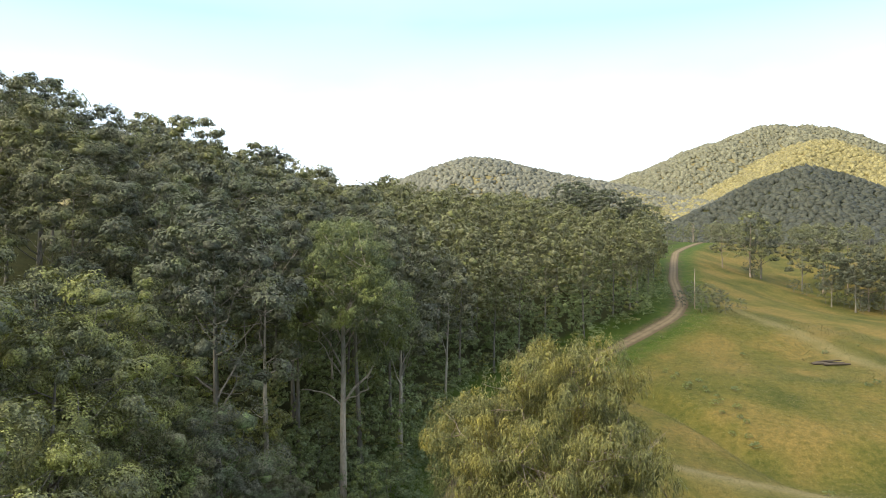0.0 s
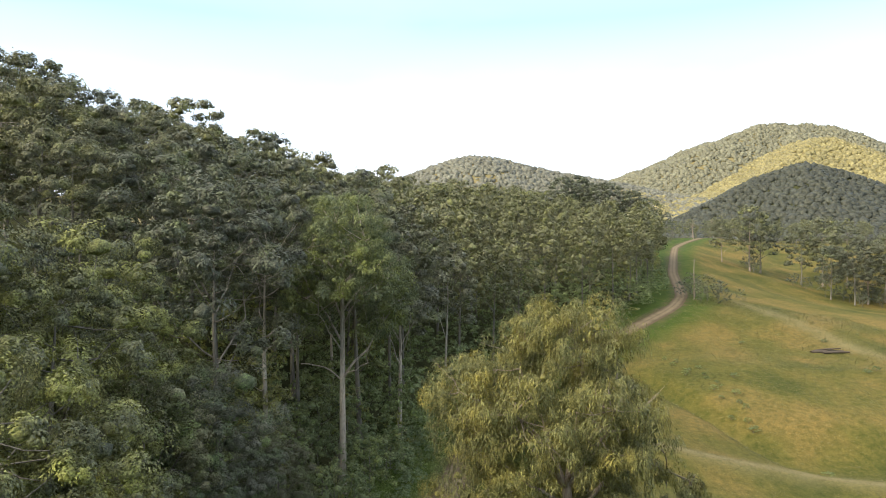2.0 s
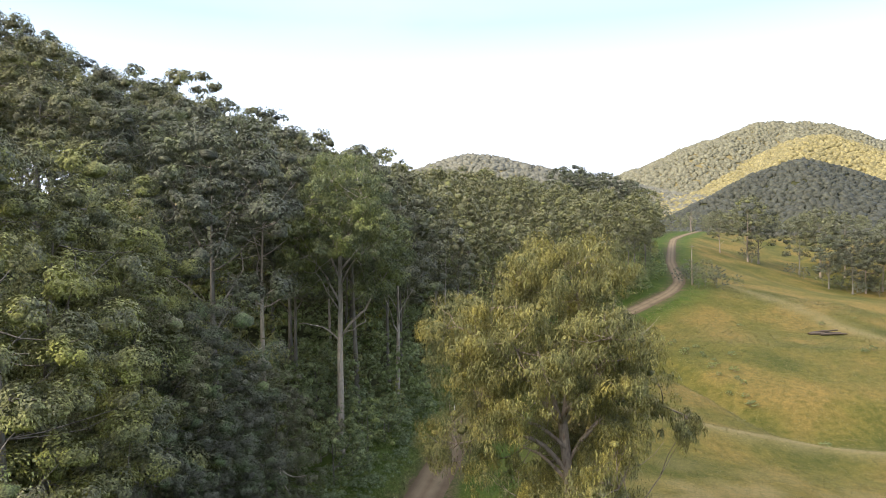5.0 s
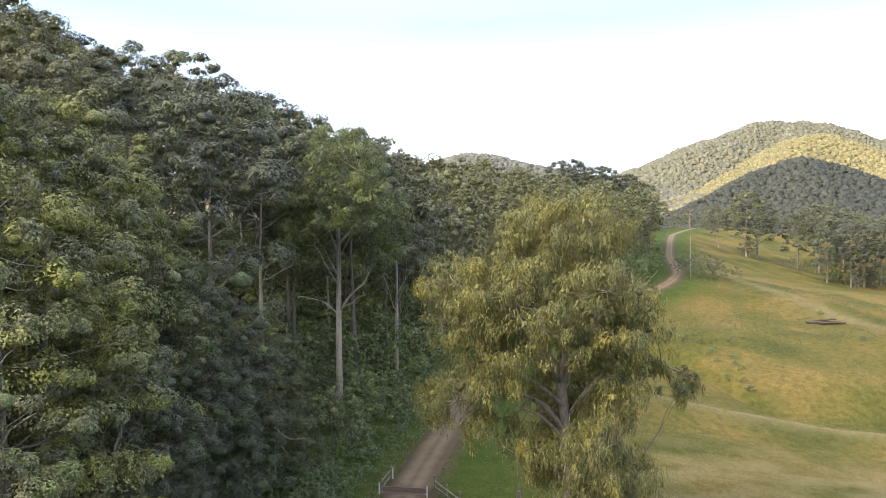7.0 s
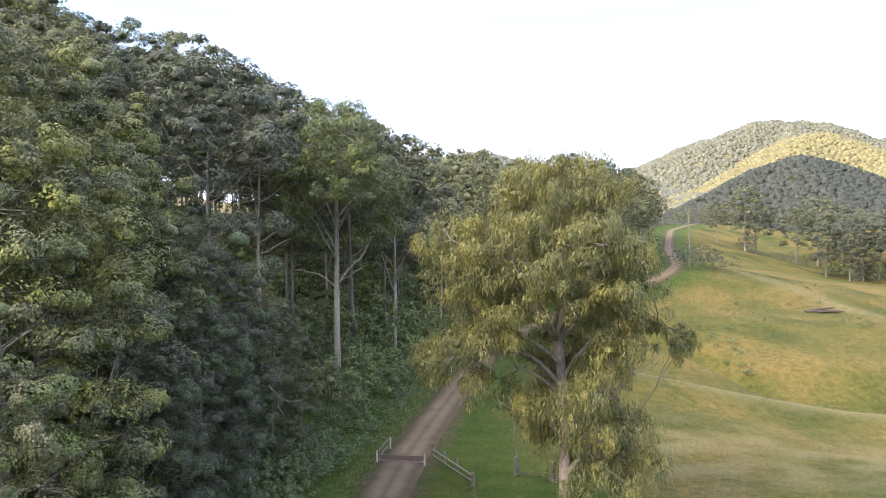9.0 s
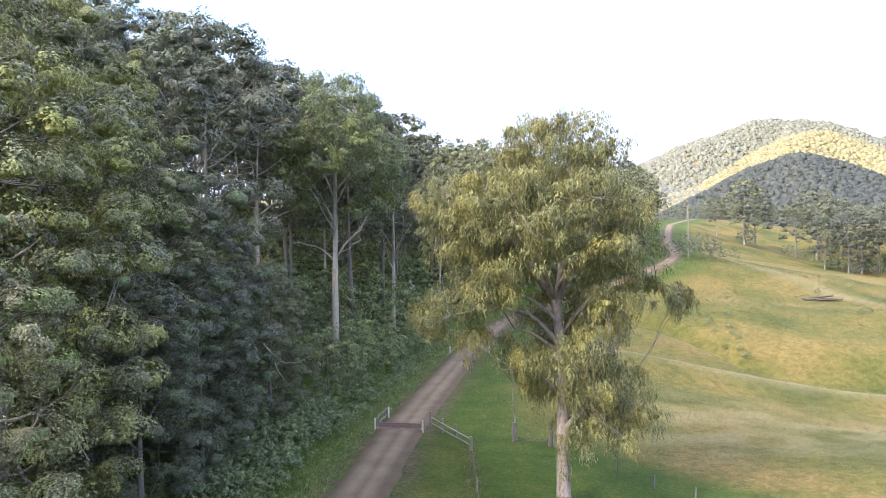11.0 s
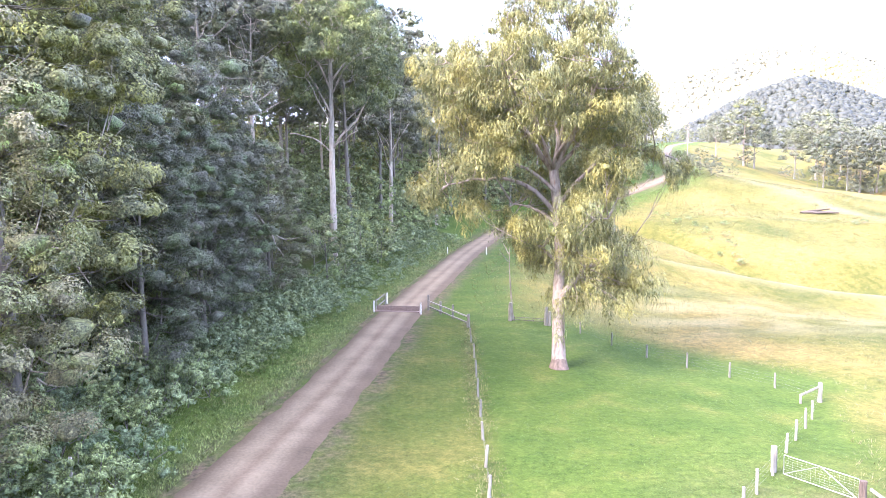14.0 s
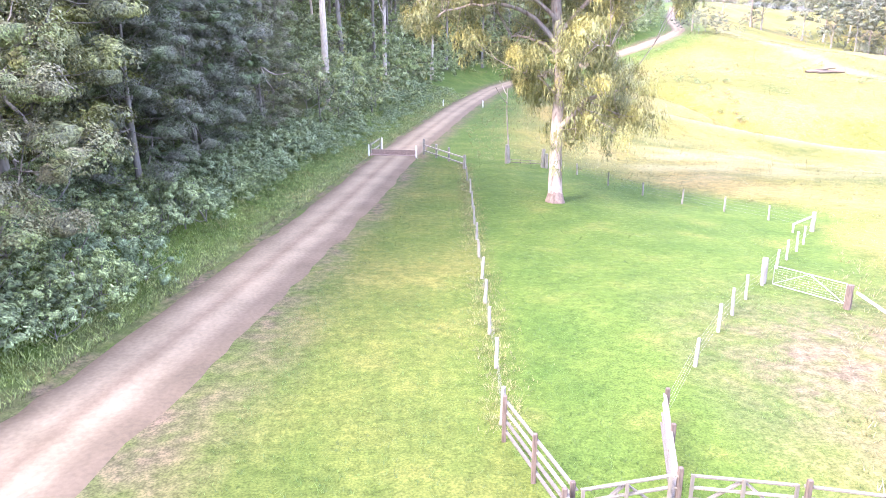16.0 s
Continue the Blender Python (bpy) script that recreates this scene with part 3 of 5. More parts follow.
# ---- the two great gums ----
def great_gum(seed, trunk, trunk_r, leaders, low, outline, zs, count, sizes, allowed, per, leaf, bend=-0.04, hang=True, outer=(), lean=None, slim=0.3, droop=1.0, curtain=0.0):
    """A gum whose leaders part at the trunk's top; clumps of leaves fill an uneven outline (height, reach to the left, reach to the right)."""
    rng = np.random.default_rng(seed)
    trunk = np.asarray(trunk, float)
    pieces = [tube(trunk, trunk_r, 12)]
    lines = []
    for start, mid, end, r in [(trunk[-1] - np.array([0, 0, 0.6]), *q) for q in leaders] + low:
        line = np.concatenate([limb_path(rng, start, mid, 5, 0.02 if len(lines) < len(leaders) else -0.08), limb_path(rng, mid, end, 6, bend)[1:]])
        lines.append(line)
        pieces.append(tube(line, np.linspace(r, 0.045, len(line)), 7))
    oz, ol, orr = outline
    cen, rad = [], []
    tries = 0
    while len(cen) < count and tries < 30000:
        tries += 1
        z = zs[0] + (zs[1] - zs[0]) * rng.random() ** 0.66
        a, q = rng.random() * 2 * math.pi, math.sqrt(rng.random() * 0.8 + 0.2)
        wl2, wr2 = np.interp(z, oz, ol), np.interp(z, oz, orr)
        x = q * math.cos(a)
        x = x * (wr2 - 0.7) if x > 0 else x * (wl2 - 0.7)
        y = q * math.sin(a) * 0.47 * (wl2 + wr2)
        if not allowed(rng, x, y, z):
            continue
        r = sizes[0] + (sizes[1] - sizes[0]) * rng.random()
        p = np.array([x, y, z])
        if all(np.linalg.norm((p - o) * [1, 1, 1.15]) > 0.78 * (r + ro) for o, ro in zip(cen, rad)):
            cen.append(p)
            rad.append(r)
    for x, y, z, r in outer:
        cen.append(np.array([x, y, z]))
        rad.append(r)
    stems = np.concatenate([ln[2:] for ln in lines])
    for p, r in zip(cen, rad):
        pts = stems[stems[:, 2] < max(p[2] + 1.0, stems[:, 2].min() + 0.5)]
        near = pts[np.argmin(np.linalg.norm((pts - p) * [1, 1, 0.8], axis=1))]
        ln = limb_path(rng, near, p, 5, 0.06)
        pieces.append(tube(ln, np.linspace(0.05, 0.015, 5), 3))
        pieces.append(tube(limb_path(rng, ln[2], p + rng.normal(size=3) * r * 0.8, 4, 0.03), np.linspace(0.03, 0.01, 4), 3))
    cen, rad = np.array(cen), np.array(rad)
    crown = [lobes(rng, cen, rad * 1.1, 1, per, leaf, leaf * slim, droop=droop, flat=0.9, under=0.8, size=0.2, puff=0.42, hang=curtain, wild=0.5, dip=0.4)]
    if hang:
        tips = np.repeat(cen, 2, 0) + rng.normal(size=(len(cen) * 2, 3)) * np.repeat(rad, 2)[:, None] * 0.55 - np.array([0, 0, 0.7])
        crown.append(leaves(rng, tips, np.repeat(rad, 2) * 0.6, 75, leaf, leaf * 0.22, droop=1.6, flat=1.4, shell=0.1))
    stem, top = joined(pieces), joined(crown)
    if lean:
        stem, top = (lean(stem[0]), stem[1]), (lean(top[0]), top[1])
    return mesh_from("trunk", *stem, smooth=True), mesh_from("crown", *top, smooth=True)


def lone_allowed(rng, x, y, z):
    if 11.0 < z < 15.5 and -2.3 < x < 1.9 and y < 1.4 or z < 11.0 and -0.9 < x < 0.7 and y < 0.6 and rng.random() < 0.6:
        return False
    if 11.0 < z < 15.0 and rng.random() < 0.35:
        return False
    if 9.4 < z < 12.8 and (-4.6 < x < -1.2 or (x <= -4.6 and (abs(y) > 2.2 or rng.random() < 0.4))):
        return False
    return not (z < 7.6 and (y < -2.6 or (x < 0.4 and z < 6)))


def lone_lean(v):
    """The trunk leans up the valley; the crown spreads round its upper end."""
    k = ease(6, 13, v[:, 2])
    return v * np.stack([1 + 0.08 * k, 1 + 0.05 * k, 1 + 0.025 * k], 1) + np.array([0, 1, 0]) * (0.29 * np.minimum(v[:, 2:], 13.5))


LONE_LEADERS = [((-0.9, 0.2, 15.6), (-2.6, 0.6, 21.5), 0.21), ((0.7, -0.4, 15.9), (0.4, -0.6, 22.8), 0.20), ((1.7, 0.3, 15.2), (3.4, 0.4, 21.4), 0.19), ((-1.9, -1.0, 15.0), (-6.6, -2.0, 19.2), 0.17),
                ((2.2, 0.8, 14.8), (5.4, 1.4, 18.6), 0.16), ((-1.4, 2.0, 15.4), (-5.4, 4.2, 19.4), 0.16), ((0.9, -2.0, 14.6), (2.0, -5.2, 18.8), 0.16), ((0.6, 2.2, 15.6), (1.6, 5.4, 19.6), 0.15), ((-1.2, -2.0, 15.0), (-3.6, -5.0, 18.6), 0.14)]
LONE_LOW = [((0.1, 0, 4.1), (1.9, -0.4, 6.4), (4.4, -0.5, 7.2), 0.22), ((0.3, 0.1, 9.6), (-2.8, -0.6, 11.9), (-6.6, -1.0, 11.6), 0.17), ((0.3, 0, 11.0), (-2.2, -0.8, 12.8), (-5.0, 0.5, 14.4), 0.14), ((0.3, 0, 10.2), (4.2, 0.6, 14.2), (7.6, -0.9, 13.2), 0.15),
            ((0.3, 0, 8.2), (1.8, -1.8, 9.6), (2.8, -3.0, 9.6), 0.13), ((0.2, 0, 6.6), (-1.4, -0.8, 7.8), (-2.4, -1.0, 8.2), 0.1), ((0.3, 0.2, 8.8), (-1.0, 2.2, 10.0), (-2.2, 3.4, 10.2), 0.13)]
LONE_OUTLINE = ([3, 4, 5.5, 7, 8, 9.5, 10.5, 12, 13.5, 15.5, 17.5, 19, 20.0, 20.8, 22, 23.5, 24.6], [-1.5, -0.5, 0.5, 2.2, 3.1, 4.4, 9.3, 9.6, 7.8, 7.7, 8.6, 9.2, 8.8, 5.6, 4.6, 3.4, 2.0], [5.0, 6.5, 7.2, 7.0, 5.6, 3.8, 4.4, 5.6, 6.0, 6.3, 6.4, 6.1, 4.6, 2.4, 4.6, 4.4, 2.4])
BIG = (8.3, 43.2)
LONE_TRUNK = [(0, 0, 0), (0.02, 0.01, 0.5), (0.05, 0.03, 2), (0.15, 0.07, 4.5), (0.35, 0.1, 7), (0.35, 0.14, 9.5), (0.2, 0.17, 11.5), (0.1, 0.17, 13.0)]
plant_tree("gum_tree", great_gum(11, LONE_TRUNK, [0.62, 0.48, 0.42, 0.38, 0.33, 0.32, 0.32, 0.3], LONE_LEADERS, LONE_LOW, LONE_OUTLINE, (3.8, 24.2), 225, (0.8, 1.5), lone_allowed, 720, 0.3, outer=((7.5, -1.2, 12.9, 0.8), (8.0, -1.0, 12.4, 0.65), (7.1, -1.3, 12.2, 0.6), (6.2, -0.8, 13.4, 0.6)), lean=lone_lean, slim=0.16, droop=1.5, curtain=0.6),
           (*BIG, ground_z(*BIG) - 0.05), BARK_CREAM, LEAF_GOLD, "lone spreading gum tree with cream trunk and golden leaves", turn=0)

lone = [o for o in bpy.data.objects if o.name.startswith("gum_tree") and not o.parent][0]
_r = np.random.default_rng(4)
_v, _f = tube(lone_lean(np.array([(0, 0, -0.1), (0, 0, 0.1), (0.01, 0.005, 0.25), (0.02, 0.01, 0.4), (0.025, 0.015, 0.52)])), [0.68, 0.63, 0.57, 0.53, 0.505], 18)
_v[-18:, 2] += 0.22 * (_r.random(18) - 0.5)
_v[:, :2] *= 1 + 0.05 * (_r.random((len(_v), 1)) - 0.5)
part_mesh("bark_stocking", mesh_from("bark_stocking", _v, _f), BARK_ROUGH, lone, "rough dark bark round the foot")

# the tall white-trunked gum at the forest's edge; heights over its foot
TALL = (-10.65, 73.7)
TALL_LEADERS = [((-1.0, 0.2, 21.5), (-3.2, 0.6, 24.0), 0.16), ((0.3, -0.2, 22.5), (-0.6, 0.6, 25.6), 0.17), ((1.2, 0.3, 21.0), (3.6, 0.4, 24.4), 0.15), ((-0.9, -1.4, 21.0), (-2.8, -3.4, 23.0), 0.13), ((0.6, 1.8, 22.0), (1.6, 3.8, 24.4), 0.13), ((1.0, -1.6, 20.6), (3.0, -3.6, 24.0), 0.12)]
TALL_LOW = [((0.0, 0, 10.4), (2.4, -0.3, 13.6), (4.7, -0.6, 17.8), 0.13), ((0, 0, 10.6), (-1.6, -0.4, 12.0), (-3.7, -0.9, 12.4), 0.08), ((0, 0, 10.9), (1.4, -1.0, 11.8), (2.6, -1.6, 12.6), 0.06), ((0, 0, 14.2), (-1.4, -0.5, 17.0), (-3.4, -1.4, 20.6), 0.11),
            ((0, 0, 15.6), (1.6, -0.9, 18.4), (4.8, -1.2, 20.6), 0.11), ((0, 0, 16.6), (-1.2, 0.8, 19.0), (-4.6, 1.2, 21.6), 0.11), ((0, 0, 13.4), (-1.0, -1.6, 15.4), (-1.8, -2.8, 17.2), 0.07), ((0, 0, 17.2), (2.0, 1.0, 19.6), (5.2, 1.6, 22.0), 0.1)]
TALL_OUTLINE = ([14, 16.5, 18.5, 20.5, 23, 25.5, 27, 28.2], [3.2, 5.2, 5.8, 6.2, 5.4, 4.4, 3.4, 2.0], [5.0, 6.7, 6.9, 6.6, 5.6, 4.6, 3.4, 2.0])


def tall_allowed(rng, x, y, z):
    return z > 18.8 or (abs(x) > 1.9 and y > -3.5 and rng.random() < 0.75)


plant_tree("gum_tree", great_gum(5, [(0, 0, 0), (0.02, 0, 0.7), (0.06, 0.02, 4), (0.0, 0.04, 9), (0.04, 0.0, 14), (0.0, 0.05, 19.5)], [0.5, 0.36, 0.31, 0.27, 0.22, 0.17], TALL_LEADERS, TALL_LOW, TALL_OUTLINE, (15.0, 27.6), 110, (0.95, 1.7), tall_allowed, 700, 0.24, hang=False, lean=lambda v: v * 1.13),
           (*TALL, ground_z(*TALL) - 0.2), BARK_PALE, LEAF_PALE, "tall gum tree with bare white trunk and open crown", turn=0)

# ---- forest ----
PLANTED = [(BIG[0], BIG[1], 6.0), (TALL[0], TALL[1], 4.5)]
NEAR_KINDS = [gum(20 + k, 26 + k, 11.5 + 0.6 * k, 13.0 + 0.8 * k, 0.32, 40, 500, 0.25, "dome", sides=7, bare=2, narrow=0.62, flat=0.85, clump=1.4, space=0.9) for k in range(4)]
MID_KINDS = [gum(30 + k, 26 + 0.8 * k, 11.5 + 0.5 * k, 12, 0.28, 42, 240, 0.35, "dome", sides=6, narrow=0.65, flat=0.85, clump=1.4, space=0.9, knobs=8, puff=0.42) for k in range(4)]
FAR_KINDS = [gum(40 + k, 26 + 0.8 * k, 11 + 0.5 * k, 11, 0.26, 34, 64, 0.62, "dome", sides=5, level=1, flat=0.95, clump=1.4, knobs=6, puff=0.46) for k in range(5)]
SPRAY_KINDS = [gum(60 + k, 28, 14, 3.0, 0.4, 78, 1080, 0.19, "dome", sides=8, bare=10, droop=0.5, flat=0.85, narrow=0.62, clump=1.5, under=0.6, knobs=12, puff=0.34, hang=0.0, space=0.9, core=0.34) for k in range(2)]
# unseen trees at the camera's back, added to keep sun off the near road
UNSEEN_SHADE_KINDS = [gum(70, 22, 13, 1.5, 0.3, 50, 24, 1.0, "dome", sides=5, level=1, knobs=3, puff=0.6)]
masters = {}


def forest_tree(kind_list, k, x, y, scale, leaf, bark, label, group="forest trees", sink=0.2):
    key = (id(kind_list), k, leaf.name, bark.name)
    at = Matrix.LocRotScale((x, y, ground_z(x, y) - sink), Euler((0, 0, rng_f.random() * 6.28)), (scale,) * 3)
    if key in masters:
        src = masters[key]
        ob = copy_thing(src, at @ Matrix.Diagonal((1 / src.scale[0], 1 / src.scale[1], 1 / src.scale[2], 1)))
        ob.scale = (scale,) * 3
        return ob
    meshes = tuple(m.copy() for m in kind_list[k])
    ob = plant_tree("gum_tree", meshes, (x, y, 0), bark, leaf, label, group=group)
    ob.matrix_basis = at
    masters[key] = ob
    return ob


rng_f = np.random.default_rng(3)
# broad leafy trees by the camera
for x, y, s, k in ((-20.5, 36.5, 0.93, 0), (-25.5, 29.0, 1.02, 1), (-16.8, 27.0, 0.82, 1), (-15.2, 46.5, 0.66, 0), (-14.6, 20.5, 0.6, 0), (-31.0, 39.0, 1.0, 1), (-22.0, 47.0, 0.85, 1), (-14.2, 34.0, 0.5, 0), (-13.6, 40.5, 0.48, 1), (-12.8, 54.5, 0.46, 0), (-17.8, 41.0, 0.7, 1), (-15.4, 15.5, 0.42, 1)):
    # the taller crowns carry their sunlight in the leaf colour
    forest_tree(SPRAY_KINDS, k, x, y, s, LEAF_SUN_TINTED if s > 0.75 else LEAF_SIDE, BARK_GREY, "leafy gum tree with drooping sprays and pale limbs", "roadside gums")
    PLANTED.append((x, y, 3.6 * s))


def free(x, y, r):
    return all((x - a) ** 2 + (y - b2) ** 2 > (0.5 * (r + q)) ** 2 * 1.6 for a, b2, q in PLANTED)


crowd_trees = []


def far_tree(kinds, k, x, y, scale):
    """One of the crowd of trees further off, joined later."""
    crowd_trees.append((kinds[k], Matrix.LocRotScale((x, y, ground_z(x, y) - 0.2), Euler((0, 0, rng_f.random() * 6.28)), (scale,) * 3)))


def faces_of(me):
    f = np.empty(len(me.loops), np.int32)
    me.loops.foreach_get("vertex_index", f)
    return f.reshape(len(me.polygons), -1)


def moved(me, at):
    v = np.empty(len(me.vertices) * 3, np.float32)
    me.vertices.foreach_get("co", v)
    m = np.array(at)
    return v.reshape(-1, 3) @ m[:3, :3].T + m[:3, 3]


def join_trees(name, bark, leaf, label):
    """The crowd of trees as one mass: trunks and crowns."""
    pieces, stems = [], 0
    for (trunk, crown), at in crowd_trees:
        f = faces_of(trunk)
        f = np.concatenate([f[:, :3], f[:, [0, 2, 3]]])
        pieces.append((moved(trunk, at), f))
        stems += len(f)
    pieces += [(moved(crown, at), faces_of(crown)) for (_, crown), at in crowd_trees]
    crowd_trees.clear()
    me = mesh_from(name, *joined(pieces), smooth=True)
    me.materials.append(bark)
    me.materials.append(leaf)
    me.polygons.foreach_set("material_index", (np.arange(len(me.polygons)) >= stems).astype(np.int32))
    return tagged(new(name, me), label, "woodland", kind="stuff")


tries = 0
count = 0
while tries < 14000:
    tries += 1
    y = -85 + 410 * rng_f.random()
    x = -190 + 290 * rng_f.random()
    d = float(road_offset(x, y))
    edge = -12.5 if y < 75 else -8.0
    if d > edge or d < -150:
        continue
    seen = y > 8 and abs(x) < 0.70 * y + 14
    # never in view, planted only for the shade they cast
    casts_shade = y <= 8 and -42 < d < -13
    if not (seen or casts_shade):
        continue
    if 54 < y < 73 and -17 < x < -4:
        continue
    gap = 5.6 + 1.6 * rng_f.random() if seen else 6.5
    if y > 150:
        gap = 7.0
    if not free(x, y, gap):
        continue
    PLANTED.append((x, y, gap))
    dist = math.hypot(x, y)
    s = (0.76 + 0.15 * float(ease(-0.5, -0.3, x / max(y, 1))) + 0.26 * rng_f.random()) * (1 - 0.16 * float(ease(150, 200, y)))
    bark = BARK_GREY if rng_f.random() < 0.7 else BARK_PALE
    if seen and dist < 92:
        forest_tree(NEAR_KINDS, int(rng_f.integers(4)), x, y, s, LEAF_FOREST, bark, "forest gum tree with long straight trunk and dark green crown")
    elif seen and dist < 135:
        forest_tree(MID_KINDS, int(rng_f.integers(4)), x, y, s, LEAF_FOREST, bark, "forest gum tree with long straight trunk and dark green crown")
    else:
        far_tree(FAR_KINDS if seen else UNSEEN_SHADE_KINDS, int(rng_f.integers(5)) if seen else 0, x, y, s)
    count += 1
join_trees("forest", BARK_GREY, LEAF_FOREST, "dense gum forest along the road and hillside, plus unseen trees added for shade")
print("forest", count)

# ---- undergrowth along the forest's edge ----
SHRUB_KINDS = [gum(80 + k, 5.5 + 0.5 * k, 5.8, 0.5, 0.08, 24, 96, 0.2, "bush", sides=5, clump=1.25, limbs=6, narrow=0.5, knobs=6, puff=0.42) for k in range(3)]
DEEP_KINDS = [gum(86 + k, 6.0, 6.0, 0.5, 0.08, 18, 26, 0.38, "bush", sides=5, clump=1.4, limbs=4, level=1, knobs=4, puff=0.5) for k in range(2)]
LOW_KINDS = [gum(90 + k, 1.4, 2.4, 0.1, 0.03, 14, 72, 0.13, "bush", sides=4, clump=1.4, limbs=4, narrow=0.5, level=1, knobs=4, puff=0.45) for k in range(2)]
rng_u = np.random.default_rng(8)
shrub_masters, deep = {}, {}


def shrub(kinds, k, x, y, scale, leaf, label, group, loose=True):
    """A shrub of its own, or (loose=False) one of the crowd further in, joined later."""
    key = (id(kinds), k, leaf.name)
    at = Matrix.LocRotScale((x, y, ground_z(x, y) - 0.1), Euler((0, 0, rng_u.random() * 6.28)), (scale, scale, scale * (0.8 + 0.5 * rng_u.random())))
    if not loose:
        deep.setdefault(leaf.name, []).append(((DEEP_KINDS[k % 2] if kinds is SHRUB_KINDS else kinds[k])[1], at))
        return None
    if key in shrub_masters:
        ob = copy_thing(shrub_masters[key], Matrix.Identity(4))
        ob.matrix_basis = at
        return ob
    ob = thing("shrub", (x, y, 0), label, "shrub", group)
    meshes = tuple(m.copy() for m in kinds[k])
    part_mesh("stem", meshes[0], BARK_GREY, ob)
    part_mesh("foliage", meshes[1], leaf, ob)
    ob.matrix_basis = at
    shrub_masters[key] = ob
    return ob


def crowd(name, leaf, label):
    """All shrubs further in with these leaves, as one mass."""
    pieces = []
    for me, at in deep.pop(leaf.name, []):
        pieces.append((moved(me, at), faces_of(me)))
    me = mesh_from(name, *joined(pieces))
    me.materials.append(leaf)
    return tagged(new(name, me), label, "undergrowth", kind="stuff")


taken = []


def room(x, y, r):
    if any((x - a) ** 2 + (y - b2) ** 2 < r * r for a, b2 in taken):
        return False
    taken.append((x, y))
    return True


tries = 0
while tries < 4200:
    tries += 1
    y = 12 + 290 * rng_u.random() ** 1.5
    d = -9.5 - 36 * rng_u.random() ** 1.3
    x = float(road_at(y)[0]) + d * 1.02
    if abs(x) > 0.68 * y + 8 or (d < -28 and y < 45):
        continue
    if y > 60:
        d += 2.5
        x += 2.5
    if not room(x, y, 2.8 + (1.4 if y > 110 else 0) + (0.9 if d < -20 else 0)):
        continue
    big = 0.62 + 0.55 * rng_u.random() + (0.25 if d < -13 else 0)
    if y < 62 and d > -12:
        big *= 0.6
    leaf = LEAF_SHRUB if rng_u.random() < 0.75 else LEAF_SUN_TINTED
    shrub(SHRUB_KINDS, int(rng_u.integers(3)), x, y, big, leaf, "dense green undergrowth shrub at the forest edge", "undergrowth shrubs", y < 85 and d > -17)
taken = []
tries = 0
while tries < 2600:
    tries += 1
    y = 10 + 100 * rng_u.random() ** 1.2
    d = (-5.2 if y > 27 else -3.7) - 5.0 * rng_u.random() + (1.0 if y > 60 else 0)
    x = float(road_at(y)[0]) + d
    if not room(x, y, 0.95 if y < 60 else 1.7):
        continue
    leaf = LEAF_GREY if rng_u.random() < 0.65 else LEAF_SHRUB
    shrub(LOW_KINDS, int(rng_u.integers(2)), x, y, 0.75 + 0.55 * rng_u.random(), leaf,
          "low silvery-leaved roadside bush" if leaf is LEAF_GREY else "low green roadside bush", "roadside bushes", y < 36)
crowd("undergrowth", LEAF_SHRUB, "mass of dark green undergrowth inside the forest")
crowd("undergrowth", LEAF_SUN_TINTED, "scattered brighter green undergrowth inside the forest")
crowd("undergrowth", LEAF_GREY, "low silvery undergrowth along the far verge")

# bare, bleached branches hanging out of the roadside trees
def bare_branch(lines, label):
    x0, y0, z0 = lines[0][0]
    ob = thing("dead_branch", (x0, y0, z0), label, "branch", "dead branches")
    rng = np.random.default_rng(int(100 * abs(x0)))
    for k, line in enumerate(lines):
        p = np.array(line) - np.array([x0, y0, z0])
        q = np.concatenate([limb_path(rng, a, b2, 4, 0.03)[:-1] for a, b2 in zip(p[:-1], p[1:])] + [p[-1:]])
        part_mesh("limb" if k == 0 else "twig", mesh_from("limb", *tube(q, np.linspace(0.1 if k == 0 else 0.05, 0.02, len(q)), 7), smooth=True), BARK_PALE, ob)
    return ob


bare_branch([[(-18.6, 28.2, 9.0), (-17.3, 28.2, 6.1), (-16.9, 28.2, 5.1), (-16.5, 28.2, 3.8), (-16.1, 28.2, 2.8), (-15.7, 28.2, 1.45)], [(-16.9, 28.2, 5.1), (-15.9, 28.1, 4.45), (-14.9, 28.0, 4.2)],
             [(-16.5, 28.2, 3.8), (-15.9, 28.4, 3.4), (-15.4, 28.6, 3.3)]], "bleached dead branch hanging from a roadside gum")
bare_branch([[(-18.5, 27.0, 8.6), (-16.9, 27.0, 9.4), (-15.6, 27.0, 9.7), (-14.4, 26.9, 9.4), (-13.8, 26.8, 8.8), (-13.2, 26.7, 7.9)], [(-15.6, 27.0, 9.7), (-14.2, 26.0, 9.9), (-13.2, 25.4, 9.7)]],
            "long pale bare limb reaching out of a roadside gum")
bare_branch([[(-17.2, 24.0, 13.0), (-15.6, 24.0, 14.4), (-14.0, 24.2, 14.6), (-12.6, 24.4, 14.0)], [(-15.6, 24.0, 14.4), (-14.6, 23.6, 15.6), (-13.6, 23.4, 16.2)]], "long pale bare limb reaching out of a roadside gum")
bare_branch([[(-13.5, 52.0, 10.0), (-12.2, 51.8, 8.4), (-11.0, 51.6, 7.6), (-9.8, 51.4, 7.8)], [(-12.2, 51.8, 8.4), (-11.6, 51.2, 7.2), (-11.0, 51.0, 6.4)]], "pale dead branch among the forest-edge shrubs")

